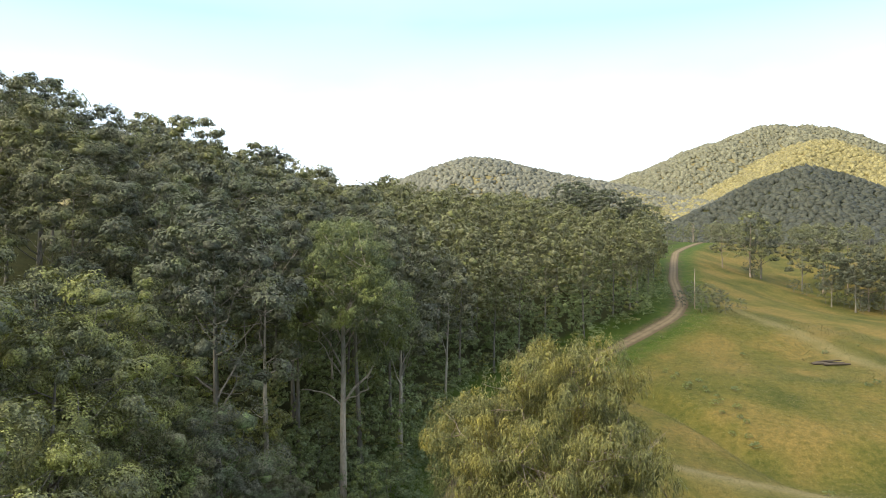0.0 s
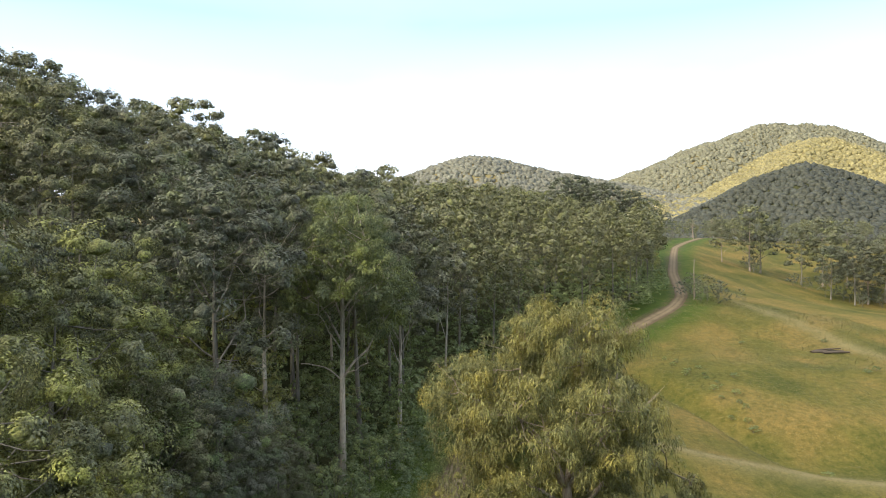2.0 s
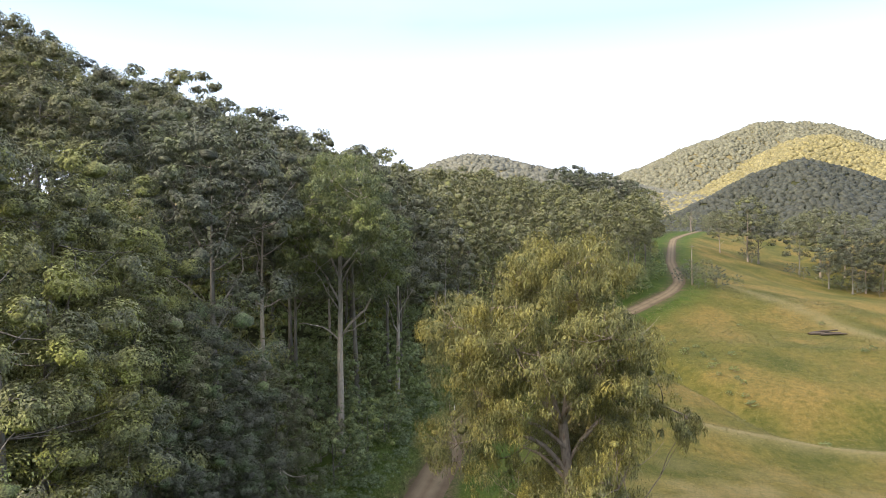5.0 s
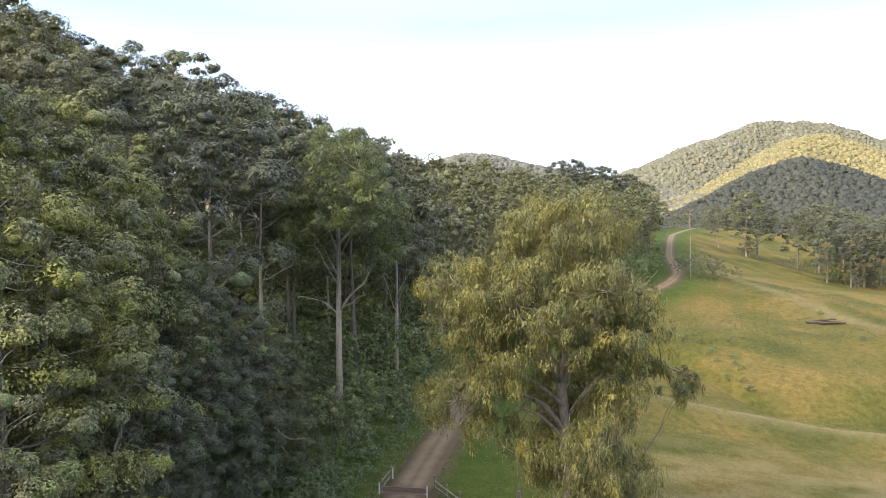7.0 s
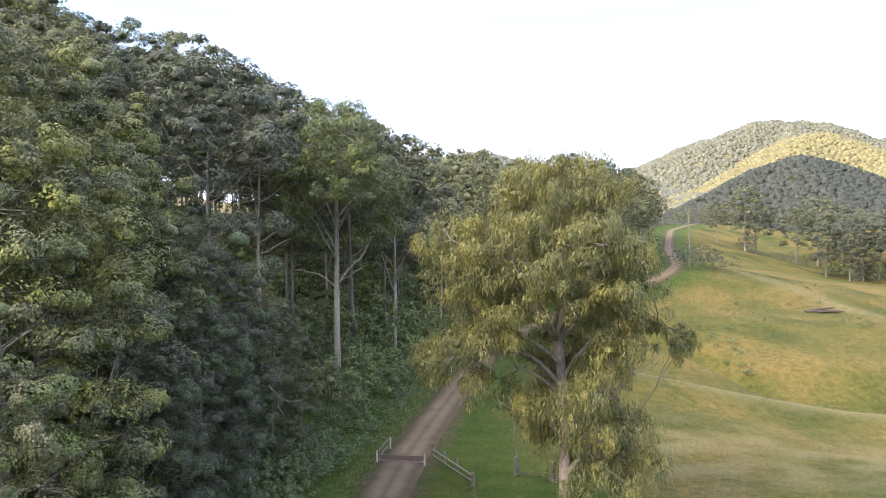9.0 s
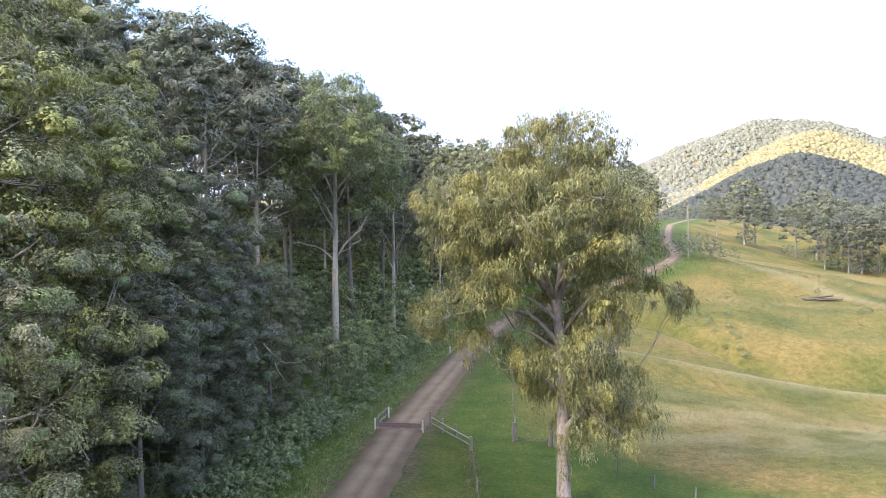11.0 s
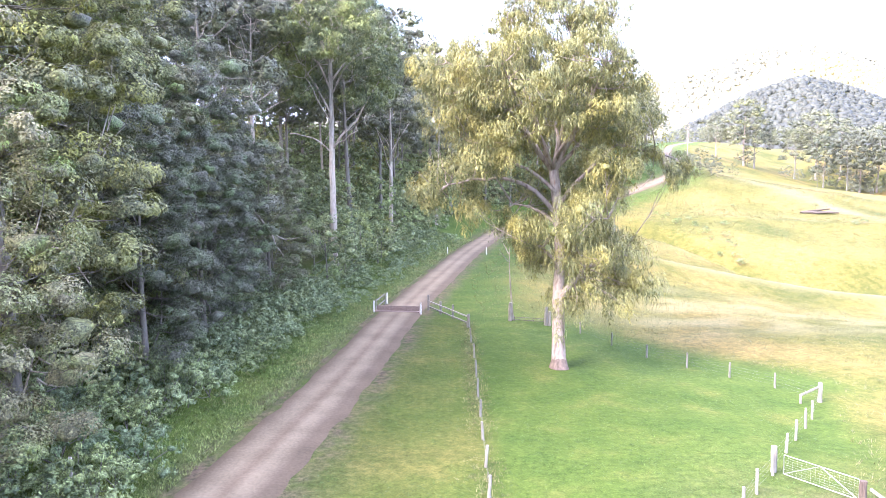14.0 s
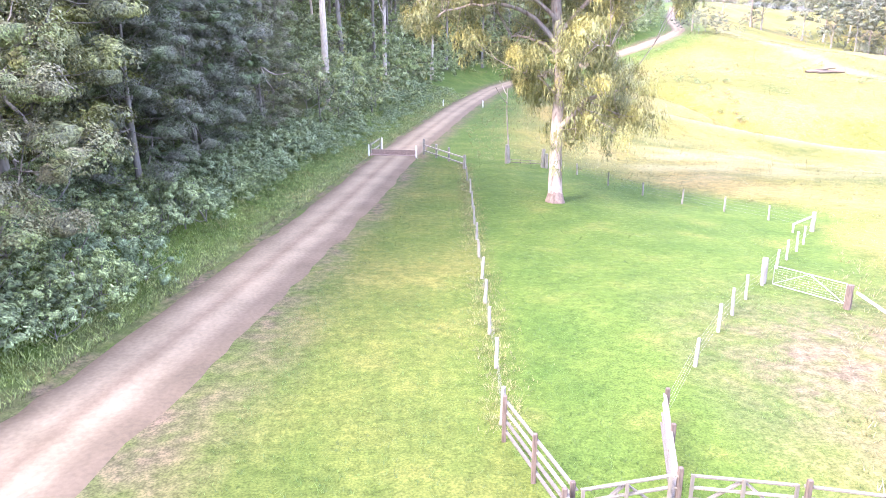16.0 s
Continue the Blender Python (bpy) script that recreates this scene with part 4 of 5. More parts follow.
# ---- trees of the far pasture ----
rng_f = np.random.default_rng(17)
FOOT_KINDS = [gum(120 + k, 23, 14, 6.0, 0.34, 36, 26, 0.8, "dome", sides=5, level=1, knobs=4, puff=0.5) for k in range(3)]
PADDOCK_KINDS = [gum(110 + k, 23, 15, 7.5, 0.3, 40, 150, 0.45, "dome", sides=6, clump=1.25, narrow=0.6, flat=1.0, space=0.9) for k in range(3)]
for x, y, s, k, lf in ((150, 338, 0.92, 0, 0), (158, 344, 0.85, 1, 0), (141, 350, 0.6, 2, 0), (173, 334, 0.8, 3, 1), (181, 330, 0.95, 2, 0), (188, 322, 0.82, 0, 0), (173, 291, 0.72, 1, 0),
                       (166, 296, 0.66, 3, 0), (182, 296, 0.78, 4, 1), (192, 300, 0.86, 2, 0), (200, 292, 0.8, 0, 0), (204, 310, 0.85, 1, 0)):
    forest_tree(PADDOCK_KINDS, k % 3, x, y, s * 1.5, LEAF_PADDOCK if k in (1, 4) else LEAF_FOREST, BARK_GREY if k % 2 else BARK_CREAM, "paddock gum tree with pale forked trunk", "gully gums")
for k in range(60):
    y = 500 + 70 * rng_f.random()
    far_tree(FOOT_KINDS, k % 3, 0.30 * y + 190 * rng_f.random() + (25 if k % 3 else -10), y, 0.6 + 0.25 * rng_f.random())
join_trees("hill_foot_trees", BARK_GREY, LEAF_FOREST, "row of gum trees at the foot of the wooded hill")
for k in range(12):
    y = 300 + 170 * rng_f.random()
    far_tree(FAR_KINDS, k % 5, float(road_at(y)[0]) - 14 - 25 * rng_f.random(), y, 0.55 + 0.2 * rng_f.random())
for x, y, s in ((50, 292, 1.2), (58, 298, 1.25), (66, 290, 1.2), (72, 298, 1.28), (78, 290, 1.15), (84, 300, 1.2), (62, 304, 1.2), (80, 280, 1.05)):
    far_tree(MID_KINDS, int(x) % 4, x, y, s)
join_trees("upper_road_trees", BARK_GREY, LEAF_FOREST, "gum trees beside the upper end of the road")
rng_u = np.random.default_rng(31)
for x, y, s in ((76.5, 205, 1.0), (80, 209, 1.15), (84, 206, 0.8), (79, 216, 1.2), (85, 213, 1.0), (74, 214, 0.9), (88, 222, 0.8), (82, 228, 1.0), (92, 214, 0.6)):
    shrub(SHRUB_KINDS, int(rng_u.integers(3)), x, y, s * 0.95, LEAF_FOREST, "dark bush on the pasture beside the road", "pasture bushes")
for k in range(26):
    x = 146 + 62 * rng_u.random()
    y = (352 if x < 162 else 300) + 12 * rng_u.normal()
    shrub(SHRUB_KINDS, int(rng_u.integers(3)), x, y, 0.8 + 0.6 * rng_u.random(), LEAF_FOREST, "green bush under the gully trees", "gully bushes")
for k in range(14):
    x, y = 40 + 75 * rng_u.random(), 90 + 100 * rng_u.random()
    shrub(LOW_KINDS, int(rng_u.integers(2)), x, y, 0.35 + 0.5 * rng_u.random(), LEAF_SHRUB, "small green weed bush on the pasture", "pasture weeds")


for k in range(18):
    y = 121 + 36 * k / 17
    x = 54.5 - 4.0 * float(ease(140, 157, y)) + 1.6 * rng_u.normal()
    shrub(LOW_KINDS, int(rng_u.integers(2)), x, y, 0.35 + 0.5 * rng_u.random(), LEAF_SHRUB, "dark weed bush along the pasture gully", "gully weeds")


def dead_tree(seed, height, at, label, group=""):
    rng = np.random.default_rng(seed)
    s = np.linspace(0, 1, 8)
    path = np.stack([0.03 * height * np.sin(3 * s + seed), 0.02 * height * np.sin(4 * s), s * height], 1)
    ob = thing("dead_tree", at, label, "dead tree", group)
    part_mesh("trunk", mesh_from("trunk", *tube(path, np.linspace(0.009 * height + 0.03, 0.03, 8), 7), smooth=True), BARK_CREAM, ob)
    for k in range(7 if height > 8 else 2):
        h = (0.35 + 0.6 * rng.random()) * height
        a = np.array([np.interp(h / height, s, path[:, i]) for i in range(3)])
        g = rng.random() * 6.28
        e = a + np.array([math.cos(g), math.sin(g), 1.0]) * height * (0.12 + 0.12 * rng.random())
        part_mesh("branch", mesh_from("branch", *tube(limb_path(rng, a, e, 5, 0.1), np.linspace(0.007 * height, 0.02, 5), 5), smooth=True), BARK_CREAM, ob)
    return ob


for k, (x, y, h) in enumerate(((166, 458, 15), (170, 470, 13), (186, 480, 14), (196, 486, 12), (176, 488, 12), (206, 492, 13))):
    dead_tree(k + 3, h, (x, y, ground_z(x, y) - 0.2), "bleached dead tree with bare branches", "bleached dead trees")
dead_tree(21, 6.2, (6.75, 57.5, ground_z(6.75, 57.5) - 0.1), "thin grey dead stem beside the old fence")
# bare pole on the pasture
pole = thing("pole", (77.0, 212.0, ground_z(77, 212) - 0.2), "tall bleached bare pole on the pasture", "pole")
part_mesh("shaft", mesh_from("shaft", *tube([(0, 0, 0), (0.05, 0, 4), (0.0, 0.05, 9), (0.1, 0, 12.6)], [0.2, 0.17, 0.14, 0.1], 8), smooth=True), BARK_CREAM, pole)
part_mesh("cross_arm", mesh_from("cross_arm", *tube([(-0.6, 0, 11.9), (0.1, 0, 11.95), (0.8, 0, 11.9)], [0.06, 0.07, 0.06], 5)), POST_WOOD, pole)

# ---- far woods ----
def far_wood(name, seed, count, xr, yr, keep, size, per, leaf, label):
    rng = np.random.default_rng(seed)
    x, y = xr[0] + (xr[1] - xr[0]) * rng.random(count), yr[0] + (yr[1] - yr[0]) * rng.random(count)
    ok = keep(x, y)
    x, y = x[ok], y[ok]
    r = size * (0.6 + 0.75 * rng.random(len(x)))
    cen = np.stack([x, y, land(x, y) + size * (0.3 * rng.random(len(x)) - 0.2)], 1)
    crowns = cores(rng, cen, r, 0.85, 1.06, 0.8, DOME, 1.0)
    tufts = leaves(rng, cen, r, per, size * 0.36, size * 0.3, droop=0.3, flat=0.9, shell=0.85)
    me = mesh_from(name, *joined([crowns, tufts]), smooth=True)
    me.materials.append(leaf)
    return tagged(new(name, me), label, "woodland", kind="stuff")


# round hill's shade and middle hill's golden sun are put into these colours
LEAF_SHADED_HILL = leaf_material("shaded_hill_leaves", (0.049, 0.054, 0.043), (0.065, 0.070, 0.053), (0.082, 0.085, 0.058), grain=0.6, fleck=0.4)
LEAF_SUNLIT_HILL = leaf_material("sunlit_hill_leaves", (0.187, 0.174, 0.089), (0.246, 0.223, 0.111), (0.306, 0.264, 0.128), grain=0.4, fleck=0.4)


def in_view(x, y):
    return np.abs(x) < 0.72 * y


far_wood("hill_wood", 1, 10500, (230, 720), (560, 900), lambda x, y: in_view(x, y) & (np.hypot(x - 480, (y - 800) * 0.8) < 230), 3.9, 18, LEAF_SHADED_HILL, "woodland on the round hill, its shade put into dark leaf colour")
far_wood("hill_wood", 2, 16000, (330, 1250), (1000, 1350), in_view, 4.6, 7, LEAF_SUNLIT_HILL, "woodland on the middle hill, golden sunlight put into its leaf colour")
far_wood("hill_wood", 3, 20000, (250, 1500), (1480, 1970), in_view, 5.6, 5, LEAF_HAZED, "woodland on the highest hill, haze put into its pale leaf colour")
far_wood("hill_wood", 4, 10000, (-380, 480), (1080, 1490), in_view, 5.2, 6, LEAF_HAZED, "woodland on the distant ridge, haze put into its pale leaf colour")


# ---- grass ----
def grass(name, seed, count, place, height, spread, leaf, label, blades=4):
    rng = np.random.default_rng(seed)
    x, y = place(rng, count)
    n = len(x)
    z = land(x, y)
    base = np.repeat(np.stack([x, y, z], 1), blades, 0)
    a = rng.random(n * blades) * 6.283
    h = np.repeat(height * (0.5 + 0.9 * rng.random(n)) * (1 + np.maximum(y - 60, 0) / 130), blades) * (0.7 + 0.5 * rng.random(n * blades))
    out = np.stack([np.cos(a), np.sin(a), 0 * a], 1)
    side = np.stack([-np.sin(a), np.cos(a), 0 * a], 1)
    w = h * 0.05
    foot = base + out * spread * rng.random(n * blades)[:, None]
    tip = foot + out * (h * (0.25 + 0.5 * rng.random(n * blades)))[:, None] + np.array([0, 0, 0.6]) * h[:, None]
    v = np.stack([foot - side * w[:, None], foot + side * w[:, None], tip], 1).reshape(-1, 3)
    me = mesh_from(name, v, np.arange(len(v)).reshape(-1, 3))
    me.materials.append(leaf)
    return tagged(new(name, me), label, "grass", kind="stuff")


GRASS_GREEN = leaf_material("green_grass_blades", (0.056, 0.098, 0.015), (0.08, 0.128, 0.02), (0.118, 0.145, 0.033), 0.15)
GRASS_DRY = leaf_material("dry_grass_blades", (0.135, 0.134, 0.049), (0.180, 0.165, 0.068), (0.225, 0.199, 0.098), 0.15)


GRASS_PALE = leaf_material("pale_verge_grass", (0.13, 0.18, 0.06), (0.185, 0.23, 0.08), (0.265, 0.27, 0.12), 0.15)


def verge(rng, count):
    y = 6 + 110 * rng.random(count) ** 1.4
    d = -2.4 - 7.8 * rng.random(count) ** 1.2
    return np.interp(y, _fy, _fx) + d, y


def paddock(rng, count):
    y = 6 + 52 * rng.random(count) ** 1.3
    x = -5 + 24 * rng.random(count)
    ok = (road_offset(x, y) > 2.9) & (np.hypot(x - 14.5, y - 18) > 3)
    return x[ok], y[ok]


def pasture(rng, count):
    y = 12 + 200 * rng.random(count) ** 1.1
    x = 4 + 120 * rng.random(count)
    ok = (fence_side(x, y) > 1) & (x < 0.72 * y + 8) & (road_offset(x, y) > 4)
    return x[ok], y[ok]


def fence_line(rng, count):
    y = 15 + 42 * rng.random(count)
    ok = rng.random(count) < 0.9
    return (2.3 + 0.018 * (y - 19) + rng.normal(size=count) * 0.35)[ok], y[ok]


grass("verge_grass", 51, 44000, verge, 0.28, 0.14, GRASS_PALE, "tall seeding grass along the road verge", 3)
grass("paddock_grass", 52, 46000, paddock, 0.11, 0.08, GRASS_GREEN, "short lush green paddock grass", 3)
grass("pasture_grass", 53, 90000, pasture, 0.27, 0.25, GRASS_DRY, "rough yellow-green pasture grass", 3)
grass("fence_grass", 54, 3000, fence_line, 0.17, 0.25, GRASS_DRY, "long grass along the fence line", 4)


# ---- fences, gates, yard ----
def bar(a, b2, w, t, taper=1.0):
    """A squared bar from a to b with softened edges."""
    a, b2 = Vector(a), Vector(b2)
    bm = bmesh.new()
    bmesh.ops.create_cube(bm, size=1.0)
    bmesh.ops.scale(bm, vec=(w, t, (b2 - a).length), verts=bm.verts)
    for v in bm.verts:
        if v.co.z > 0:
            v.co.x *= taper
            v.co.y *= taper
    bmesh.ops.bevel(bm, geom=list(bm.edges), offset=min(w, t) * 0.14, segments=1, affect="EDGES")
    q = (b2 - a).to_track_quat("Z", "X")
    bmesh.ops.transform(bm, matrix=Matrix.Translation((a + b2) / 2) @ q.to_matrix().to_4x4(), verts=bm.verts)
    return bm


def round_post(h, r, seed):
    """A rough split post with a chipped top, standing at the origin."""
    rng = np.random.default_rng(seed)
    v, f = tube([(0, 0, -0.25), (0.01, 0, 0.3 * h), (0.0, 0.01, 0.7 * h), (0.01, 0, h)], [r * 1.05, r, r * 0.97, r * 0.9], 8)
    v = v + rng.normal(size=v.shape) * r * 0.07
    bm = bmesh.new()
    vs = [bm.verts.new(p) for p in v]
    for q in f:
        bm.faces.new([vs[k] for k in q])
    bm.faces.new(vs[-8:])
    return bm


def to_mesh(name, bm, mat):
    me = bpy.data.meshes.new(name)
    bm.to_mesh(me)
    bm.free()
    me.materials.append(mat)
    return me


POSTS = [to_mesh("post", round_post(0.92, 0.062, k), POST_WOOD) for k in range(4)]
WIRE, _n, _l, _b = material("dull_wire", 0.6)
_z = noise_node(_n, _l, 9.0)
_l.new(ramp_node(_n, _l, _z.outputs[0], [(0.3, (0.1, 0.1, 0.1)), (0.7, (0.2, 0.195, 0.19))]).outputs[0], _b.inputs["Base Color"])


def wire_fence(name, places, label, wires=(0.25, 0.45, 0.65, 0.83), thick=()):
    """Posts with strained wires: one fence."""
    x0, y0 = places[0]
    origin = (x0, y0, ground_z(x0, y0))
    ob = thing(name, origin, label, "fence")
    tops = []
    rng = random.Random(len(places))
    for k, (x, y) in enumerate(places):
        z = ground_z(x, y)
        o = part_mesh("post", POSTS[k % 4], POST_WOOD, ob)
        big = 2.0 if k in thick else 1.0
        o.matrix_basis = Matrix.Translation((x - x0, y - y0, z - origin[2])) @ Euler((rng.uniform(-0.06, 0.06), rng.uniform(-0.06, 0.06), rng.random() * 6)).to_matrix().to_4x4() @ Matrix.Diagonal((big, big, 1 + 0.12 * rng.random() + (0.2 if k in thick else 0), 1))
        tops.append(Vector((x - x0, y - y0, z - origin[2])))
    for h in wires:
        pts = []
        for a, b2 in zip(tops[:-1], tops[1:]):
            pts += [a + Vector((0, 0, h)), (a + b2) / 2 + Vector((0, 0, h - 0.02))]
        pts.append(tops[-1] + Vector((0, 0, h)))
        part_mesh("wire", mesh_from("wire", *tube([tuple(p) for p in pts], [0.0028] * len(pts), 4)), WIRE, ob)
    return ob


wire_fence("fence", [(2.97, 54.5), (2.95, 49.8), (2.94, 45.1), (2.83, 40.9), (2.68, 36.9), (2.62, 33.6), (2.54, 30.4), (2.45, 27.4), (2.38, 24.5), (2.3, 21.5), (2.3, 18.9), (2.15, 15.6)],
           "weathered timber post and wire fence beside the paddock", thick=(0,))
wire_fence("fence", [(9.84, 56.4), (12.0, 54.4), (13.75, 51.2), (15.4, 47.8), (17.5, 45.6), (19.4, 43.2), (21.3, 41.0), (22.6, 38.3)],
           "post and wire fence along the back of the paddock", thick=(0, 7))
wire_fence("fence", [(22.6, 38.3), (20.4, 35.1), (19.2, 33.5), (17.6, 31.4), (16.1, 29.4), (14.4, 27.1)], "post and wire fence running down to the steel gate", thick=(5,))
wire_fence("fence", [(14.2, 26.7), (12.7, 24.9), (11.4, 23.1), (10.2, 21.4), (8.35, 18.6), (6.3, 15.2)], "post and wire fence running down to the stockyard")

old_post = thing("old_gate_post", (6.63, 57.2, ground_z(6.63, 57.2)), "thick weathered split post by the old wire gate", "post", "old gate posts")
part("post", round_post(1.55, 0.16, 71), POST_WOOD, old_post)
copy_thing(old_post, pose(9.55, 56.5, ground_z(9.55, 56.5), 0, 2, 40))
old_gate = thing("wire_gate", (6.9, 57.15, ground_z(6.9, 57.15)), "low sagging dark rail gate between old posts", "gate")
for h in (0.12, 0.34):
    part("rail", bar((0, 0, h), (2.5, -0.62, h - 0.05), 0.045, 0.055), RAIL_WOOD, old_gate)
for k in range(4):
    part("upright", bar((0.1 + 0.78 * k, -0.02 - 0.195 * k, 0.0), (0.1 + 0.78 * k, -0.02 - 0.195 * k, 0.42 - 0.02 * k), 0.045, 0.045), RAIL_WOOD, old_gate)

stay = thing("corner_strut", (22.6, 38.3, ground_z(22.6, 38.3)), "leaning timber strut against the corner post", "strut")
part("beam", bar((0.0, 0, 0.95), (-1.35, -0.3, 0.5), 0.11, 0.1), POST_WOOD, stay)
part("strut_post", bar((-1.3, -0.3, -0.2), (-1.3, -0.3, 0.58), 0.1, 0.1), POST_WOOD, stay)

# galvanised farm gate
gz0 = ground_z(14.6, 26.7)
gate = thing("farm_gate", (14.45, 26.85, gz0 + 0.02), "galvanised steel mesh farm gate with diagonal braces", "gate")
ga, gb = Vector((0.15, -0.2, 0)), Vector((1.82, -2.55, 0))


def gate_tube(name, p, q, r=0.018):
    return part_mesh(name, mesh_from(name, *tube([tuple(p), tuple((p + q) / 2), tuple(q)], [r] * 3, 8), smooth=True), STEEL, gate)


up = Vector((0, 0, 1))
gate_tube("top_rail", ga + 0.9 * up, gb + 0.9 * up)
gate_tube("bottom_rail", ga + 0.1 * up, gb + 0.1 * up)
gate_tube("stile", ga + 0.1 * up, ga + 0.9 * up)
gate_tube("stile", gb + 0.1 * up, gb + 0.9 * up)
gate_tube("brace", ga.lerp(gb, 0.5) + 0.9 * up, gb + 0.1 * up, 0.016)
gate_tube("brace", ga.lerp(gb, 0.5) + 0.9 * up, ga + 0.1 * up, 0.016)
mesh_wires = []
for k in range(1, 16):
    p = ga.lerp(gb, k / 16)
    mesh_wires.append(tube([tuple(p + 0.1 * up), tuple(p + 0.5 * up), tuple(p + 0.9 * up)], [0.0022] * 3, 4))
for k in range(1, 8):
    h = 0.1 + 0.8 * k / 8
    mesh_wires.append(tube([tuple(ga + h * up), tuple((ga + gb) / 2 + h * up), tuple(gb + h * up)], [0.0022] * 3, 4))
part_mesh("mesh_infill", mesh_from("mesh_infill", *joined(mesh_wires)), STEEL, gate)
hung = thing("gate_post", (16.35, 24.2, ground_z(16.35, 24.2)), "thick reddish timber gate post", "post")
part("post", round_post(0.95, 0.14, 72), RED_WOOD, hung)
prop = thing("gate_strut", (16.4, 24.1, ground_z(16.4, 24.1)), "pale timber strut propping the gate post", "strut")
part("beam", bar((0.1, -0.1, 0.72), (0.9, -2.4, 0.08), 0.1, 0.1), POST_WOOD, prop)

# stockyard of timber rails
def rail_panel(name, a, b2, label, rails=4, top=1.12, posts=2, post_mat=RED_WOOD, brace=False, gate_like=False):
    ax, ay, bx, by = *a, *b2
    za, zb = ground_z(ax, ay), ground_z(bx, by)
    ob = thing(name, (ax, ay, za), label, "gate" if gate_like else "fence panel", "stockyard panels")
    e = Vector((bx - ax, by - ay, zb - za))
    across2 = Vector((-e.y, e.x, 0)).normalized() * 0.06
    for k in range(posts):
        p = e * (k / (posts - 1))
        if gate_like:
            part("upright", bar(p + Vector((0, 0, 0.12)), p + Vector((0, 0, top)), 0.075, 0.045), RAIL_WOOD, ob)
        else:
            part("post", bar(p + Vector((0, 0, -0.3)), p + Vector((0, 0, top + 0.14)), 0.11, 0.105, 0.94), post_mat, ob)
    for k in range(rails):
        h = 0.24 + (top - 0.3) * k / (rails - 1)
        o = across2 if not gate_like else across2 * 0.7
        part("rail", bar(o + Vector((0, 0, h)) - e * 0.015, o + e * 1.015 + Vector((0, 0, h + 0.015)), 0.04, 0.085), RAIL_WOOD, ob)
    if brace:
        part("brace", bar(across2 * 1.6 + Vector((0, 0, 0.3)) + e * 0.06, across2 * 1.6 + e * 0.5 + Vector((0, 0, top - 0.1)), 0.04, 0.1), RAIL_WOOD, ob)
        part("brace", bar(across2 * 1.6 + Vector((0, 0, 0.3)) + e * 0.94, across2 * 1.6 + e * 0.5 + Vector((0, 0, top - 0.1)), 0.04, 0.1), RAIL_WOOD, ob)
    return ob


rail_panel("rail_fence", (2.12, 14.75), (3.1, 11.2), "grey timber rail fence with reddish posts", posts=3)
rail_panel("yard_gate", (3.3, 11.15), (5.15, 11.5), "grey timber rail yard gate with diagonal braces", posts=3, brace=True, gate_like=True)
rail_panel("rail_fence", (5.36, 11.55), (6.2, 14.9), "grey timber rail wing fence with reddish posts", posts=3)
rail_panel("yard_gate", (5.6, 11.5), (7.5, 11.05), "grey timber rail yard gate with diagonal braces", posts=3, brace=True, gate_like=True)
rail_panel("rail_fence", (7.7, 11.0), (12.5, 9.8), "grey timber rail fence with reddish posts", posts=3)
rail_panel("rail_fence", (2.9, 11.0), (2.4, 5.0), "grey timber rail fence with reddish posts", posts=3)

# cattle grid and its wings
grid = thing("cattle_grid", (-3.05, 60.9, ground_z(-3.05, 60.9) + 0.06), "dark steel cattle grid across the gravel road", "cattle grid", turn=-9)
for k in range(9):
    part("bar", bar((-1.95, -0.48 + 0.12 * k, 0.04), (1.95, -0.48 + 0.12 * k, 0.04), 0.05, 0.05), RUST_STEEL, grid)
for x in (-1.98, 1.98):
    part("side_beam", bar((x, -0.58, 0.05), (x, 0.58, 0.05), 0.12, 0.14), RUST_STEEL, grid)
part("pit", bar((-1.95, 0, -0.03), (1.95, 0, -0.03), 1.04, 0.04), RUST_STEEL, grid)


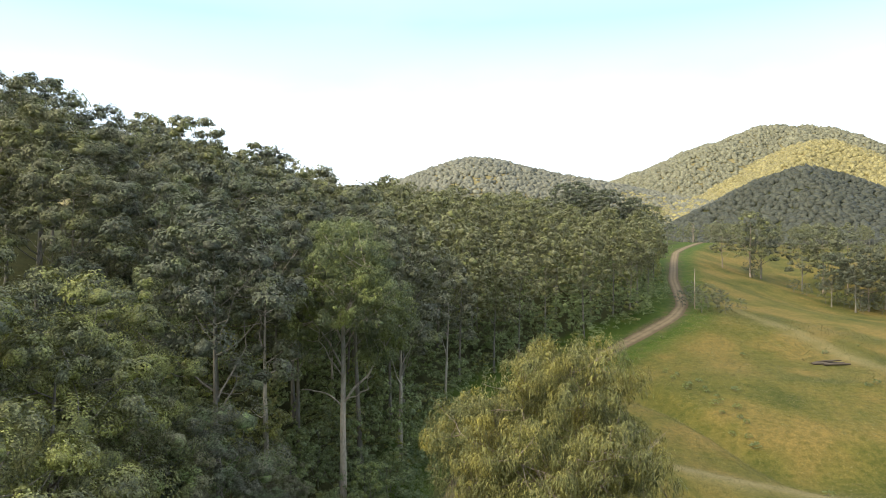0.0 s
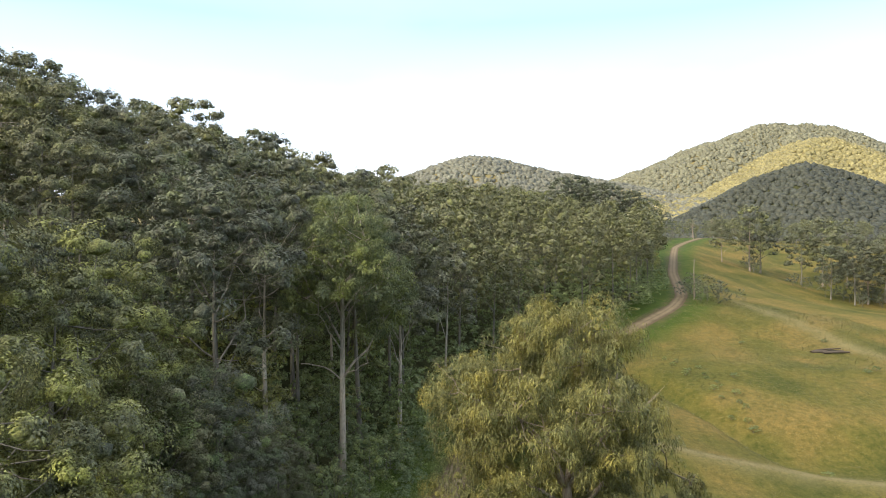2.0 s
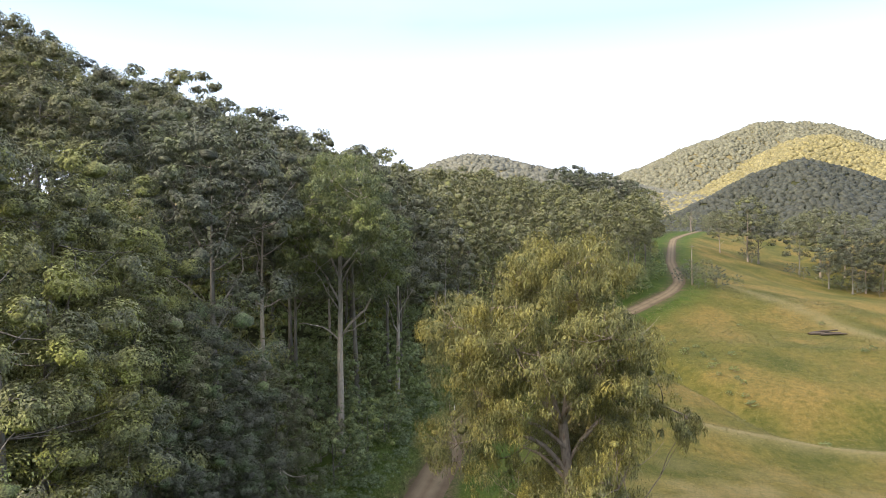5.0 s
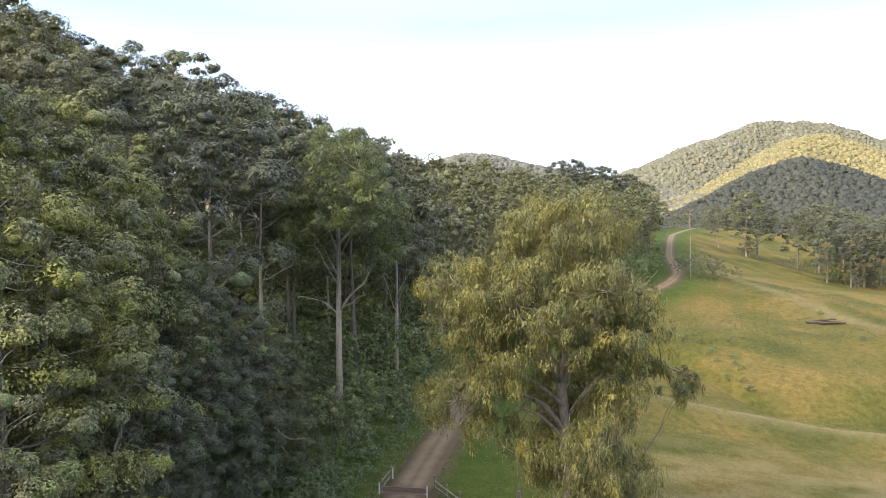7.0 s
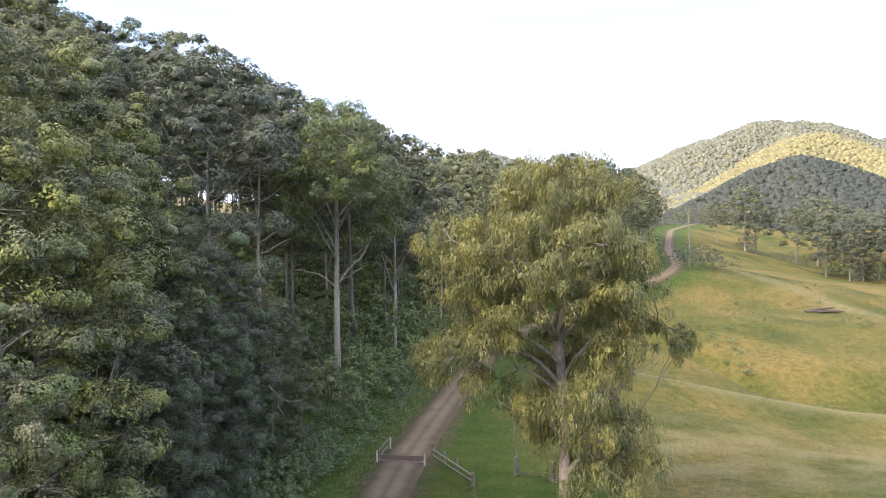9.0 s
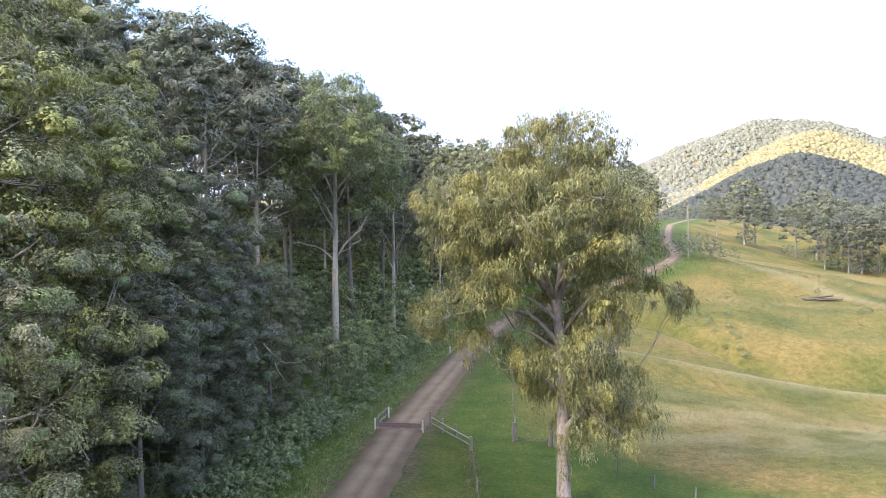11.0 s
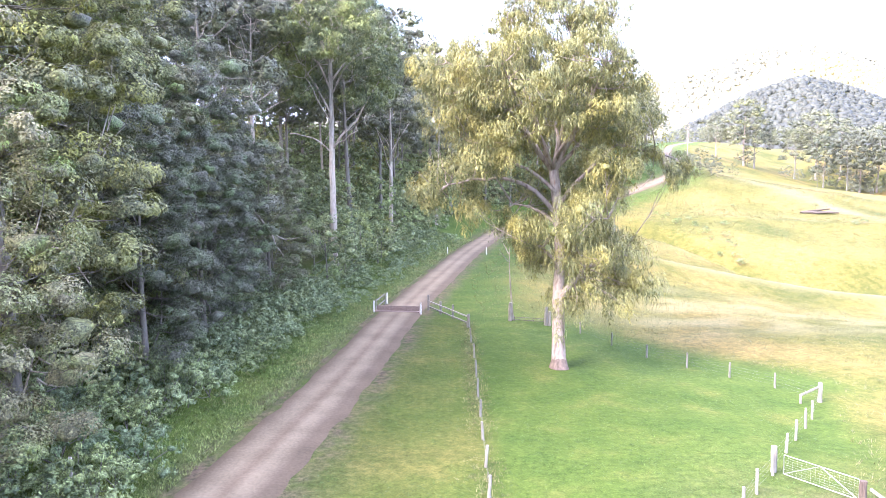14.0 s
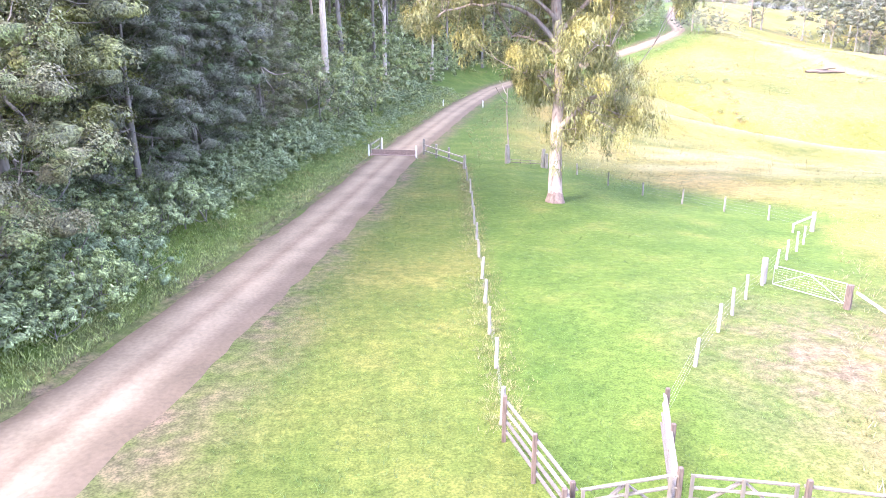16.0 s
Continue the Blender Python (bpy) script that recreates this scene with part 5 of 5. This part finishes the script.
def white_post(x, y, h=1.05, label="white painted marker post beside the road", w=0.13):
    ob = thing("marker_post", (x, y, ground_z(x, y)), label, "post", "white marker posts")
    shaft = part("shaft", bar((0, 0, -0.2), (0, 0, h), w, w * 0.8, 0.94), WHITE_PAINT, ob)
    part("cap", bar((0, 0, h + 0.002), (0, 0, h + 0.03), w * 0.8, w * 0.7), RUST_STEEL, shaft)
    return ob


for x, y in ((-5.2, 60.6), (-4.3, 64.6), (-1.0, 59.8), (-0.35, 62.6)):
    white_post(x, y, label="white painted post beside the cattle grid")
for x, y in ((2.0, 99.0), (7.6, 98.8), (-12.35, 43.6), (-12.9, 48.0), (-13.2, 40.5), (-13.2, 24.4)):
    white_post(x, y, 1.0, w=0.12)
wing = thing("grid_wing", (-4.75, 62.6, ground_z(-4.75, 62.6)), "small tilted timber wing panel beside the cattle grid", "panel")
for h in (0.35, 0.95):
    part("rail", bar((-0.35, -1.3, h - 0.1), (0.3, 1.3, h + 0.15), 0.06, 0.1), POST_WOOD, wing)
for q in (-1, 1):
    part("upright", bar((0.32 * q, 1.25 * q, -0.1), (0.32 * q, 1.25 * q, 1.1), 0.08, 0.08), POST_WOOD, wing)
rails = thing("log_rail_fence", (-0.35, 61.6, ground_z(-0.35, 61.6)), "low old log rail fence from the grid to the corner post", "fence")
for k, (x, y) in enumerate(((0, 0), (1.1, -1.75), (2.15, -3.6))):
    part("post", bar((x, y, -0.2), (x, y, 1.15 if k else 1.4), 0.2, 0.18, 0.92), POST_WOOD, rails)
for h in (0.35, 0.85):
    part("rail", bar((0, 0, h), (3.2, -6.9, h - 0.05), 0.1, 0.12), POST_WOOD, rails)

# logs on the pasture
logs = thing("fallen_logs", (95.0, 170.0, ground_z(95, 170)), "heap of dark fallen logs lying in the grass", "logs")
for k, (a, b2, r) in enumerate((((-4.5, 0, 0.35), (3.8, 0.6, 0.45), 0.35), ((-2.0, -0.8, 0.3), (4.8, -0.3, 0.35), 0.3), ((-3.4, 0.9, 0.5), (1.5, 1.2, 1.0), 0.25), ((-0.5, 0, 0.9), (2.5, -0.4, 1.3), 0.2))):
    part_mesh("log", mesh_from("log", *tube([a, tuple((p + q) / 2 + 0.08 for p, q in zip(a, b2)), b2], [r, r * 0.9, r * 0.7], 8), smooth=True), DARK_LOG, logs)
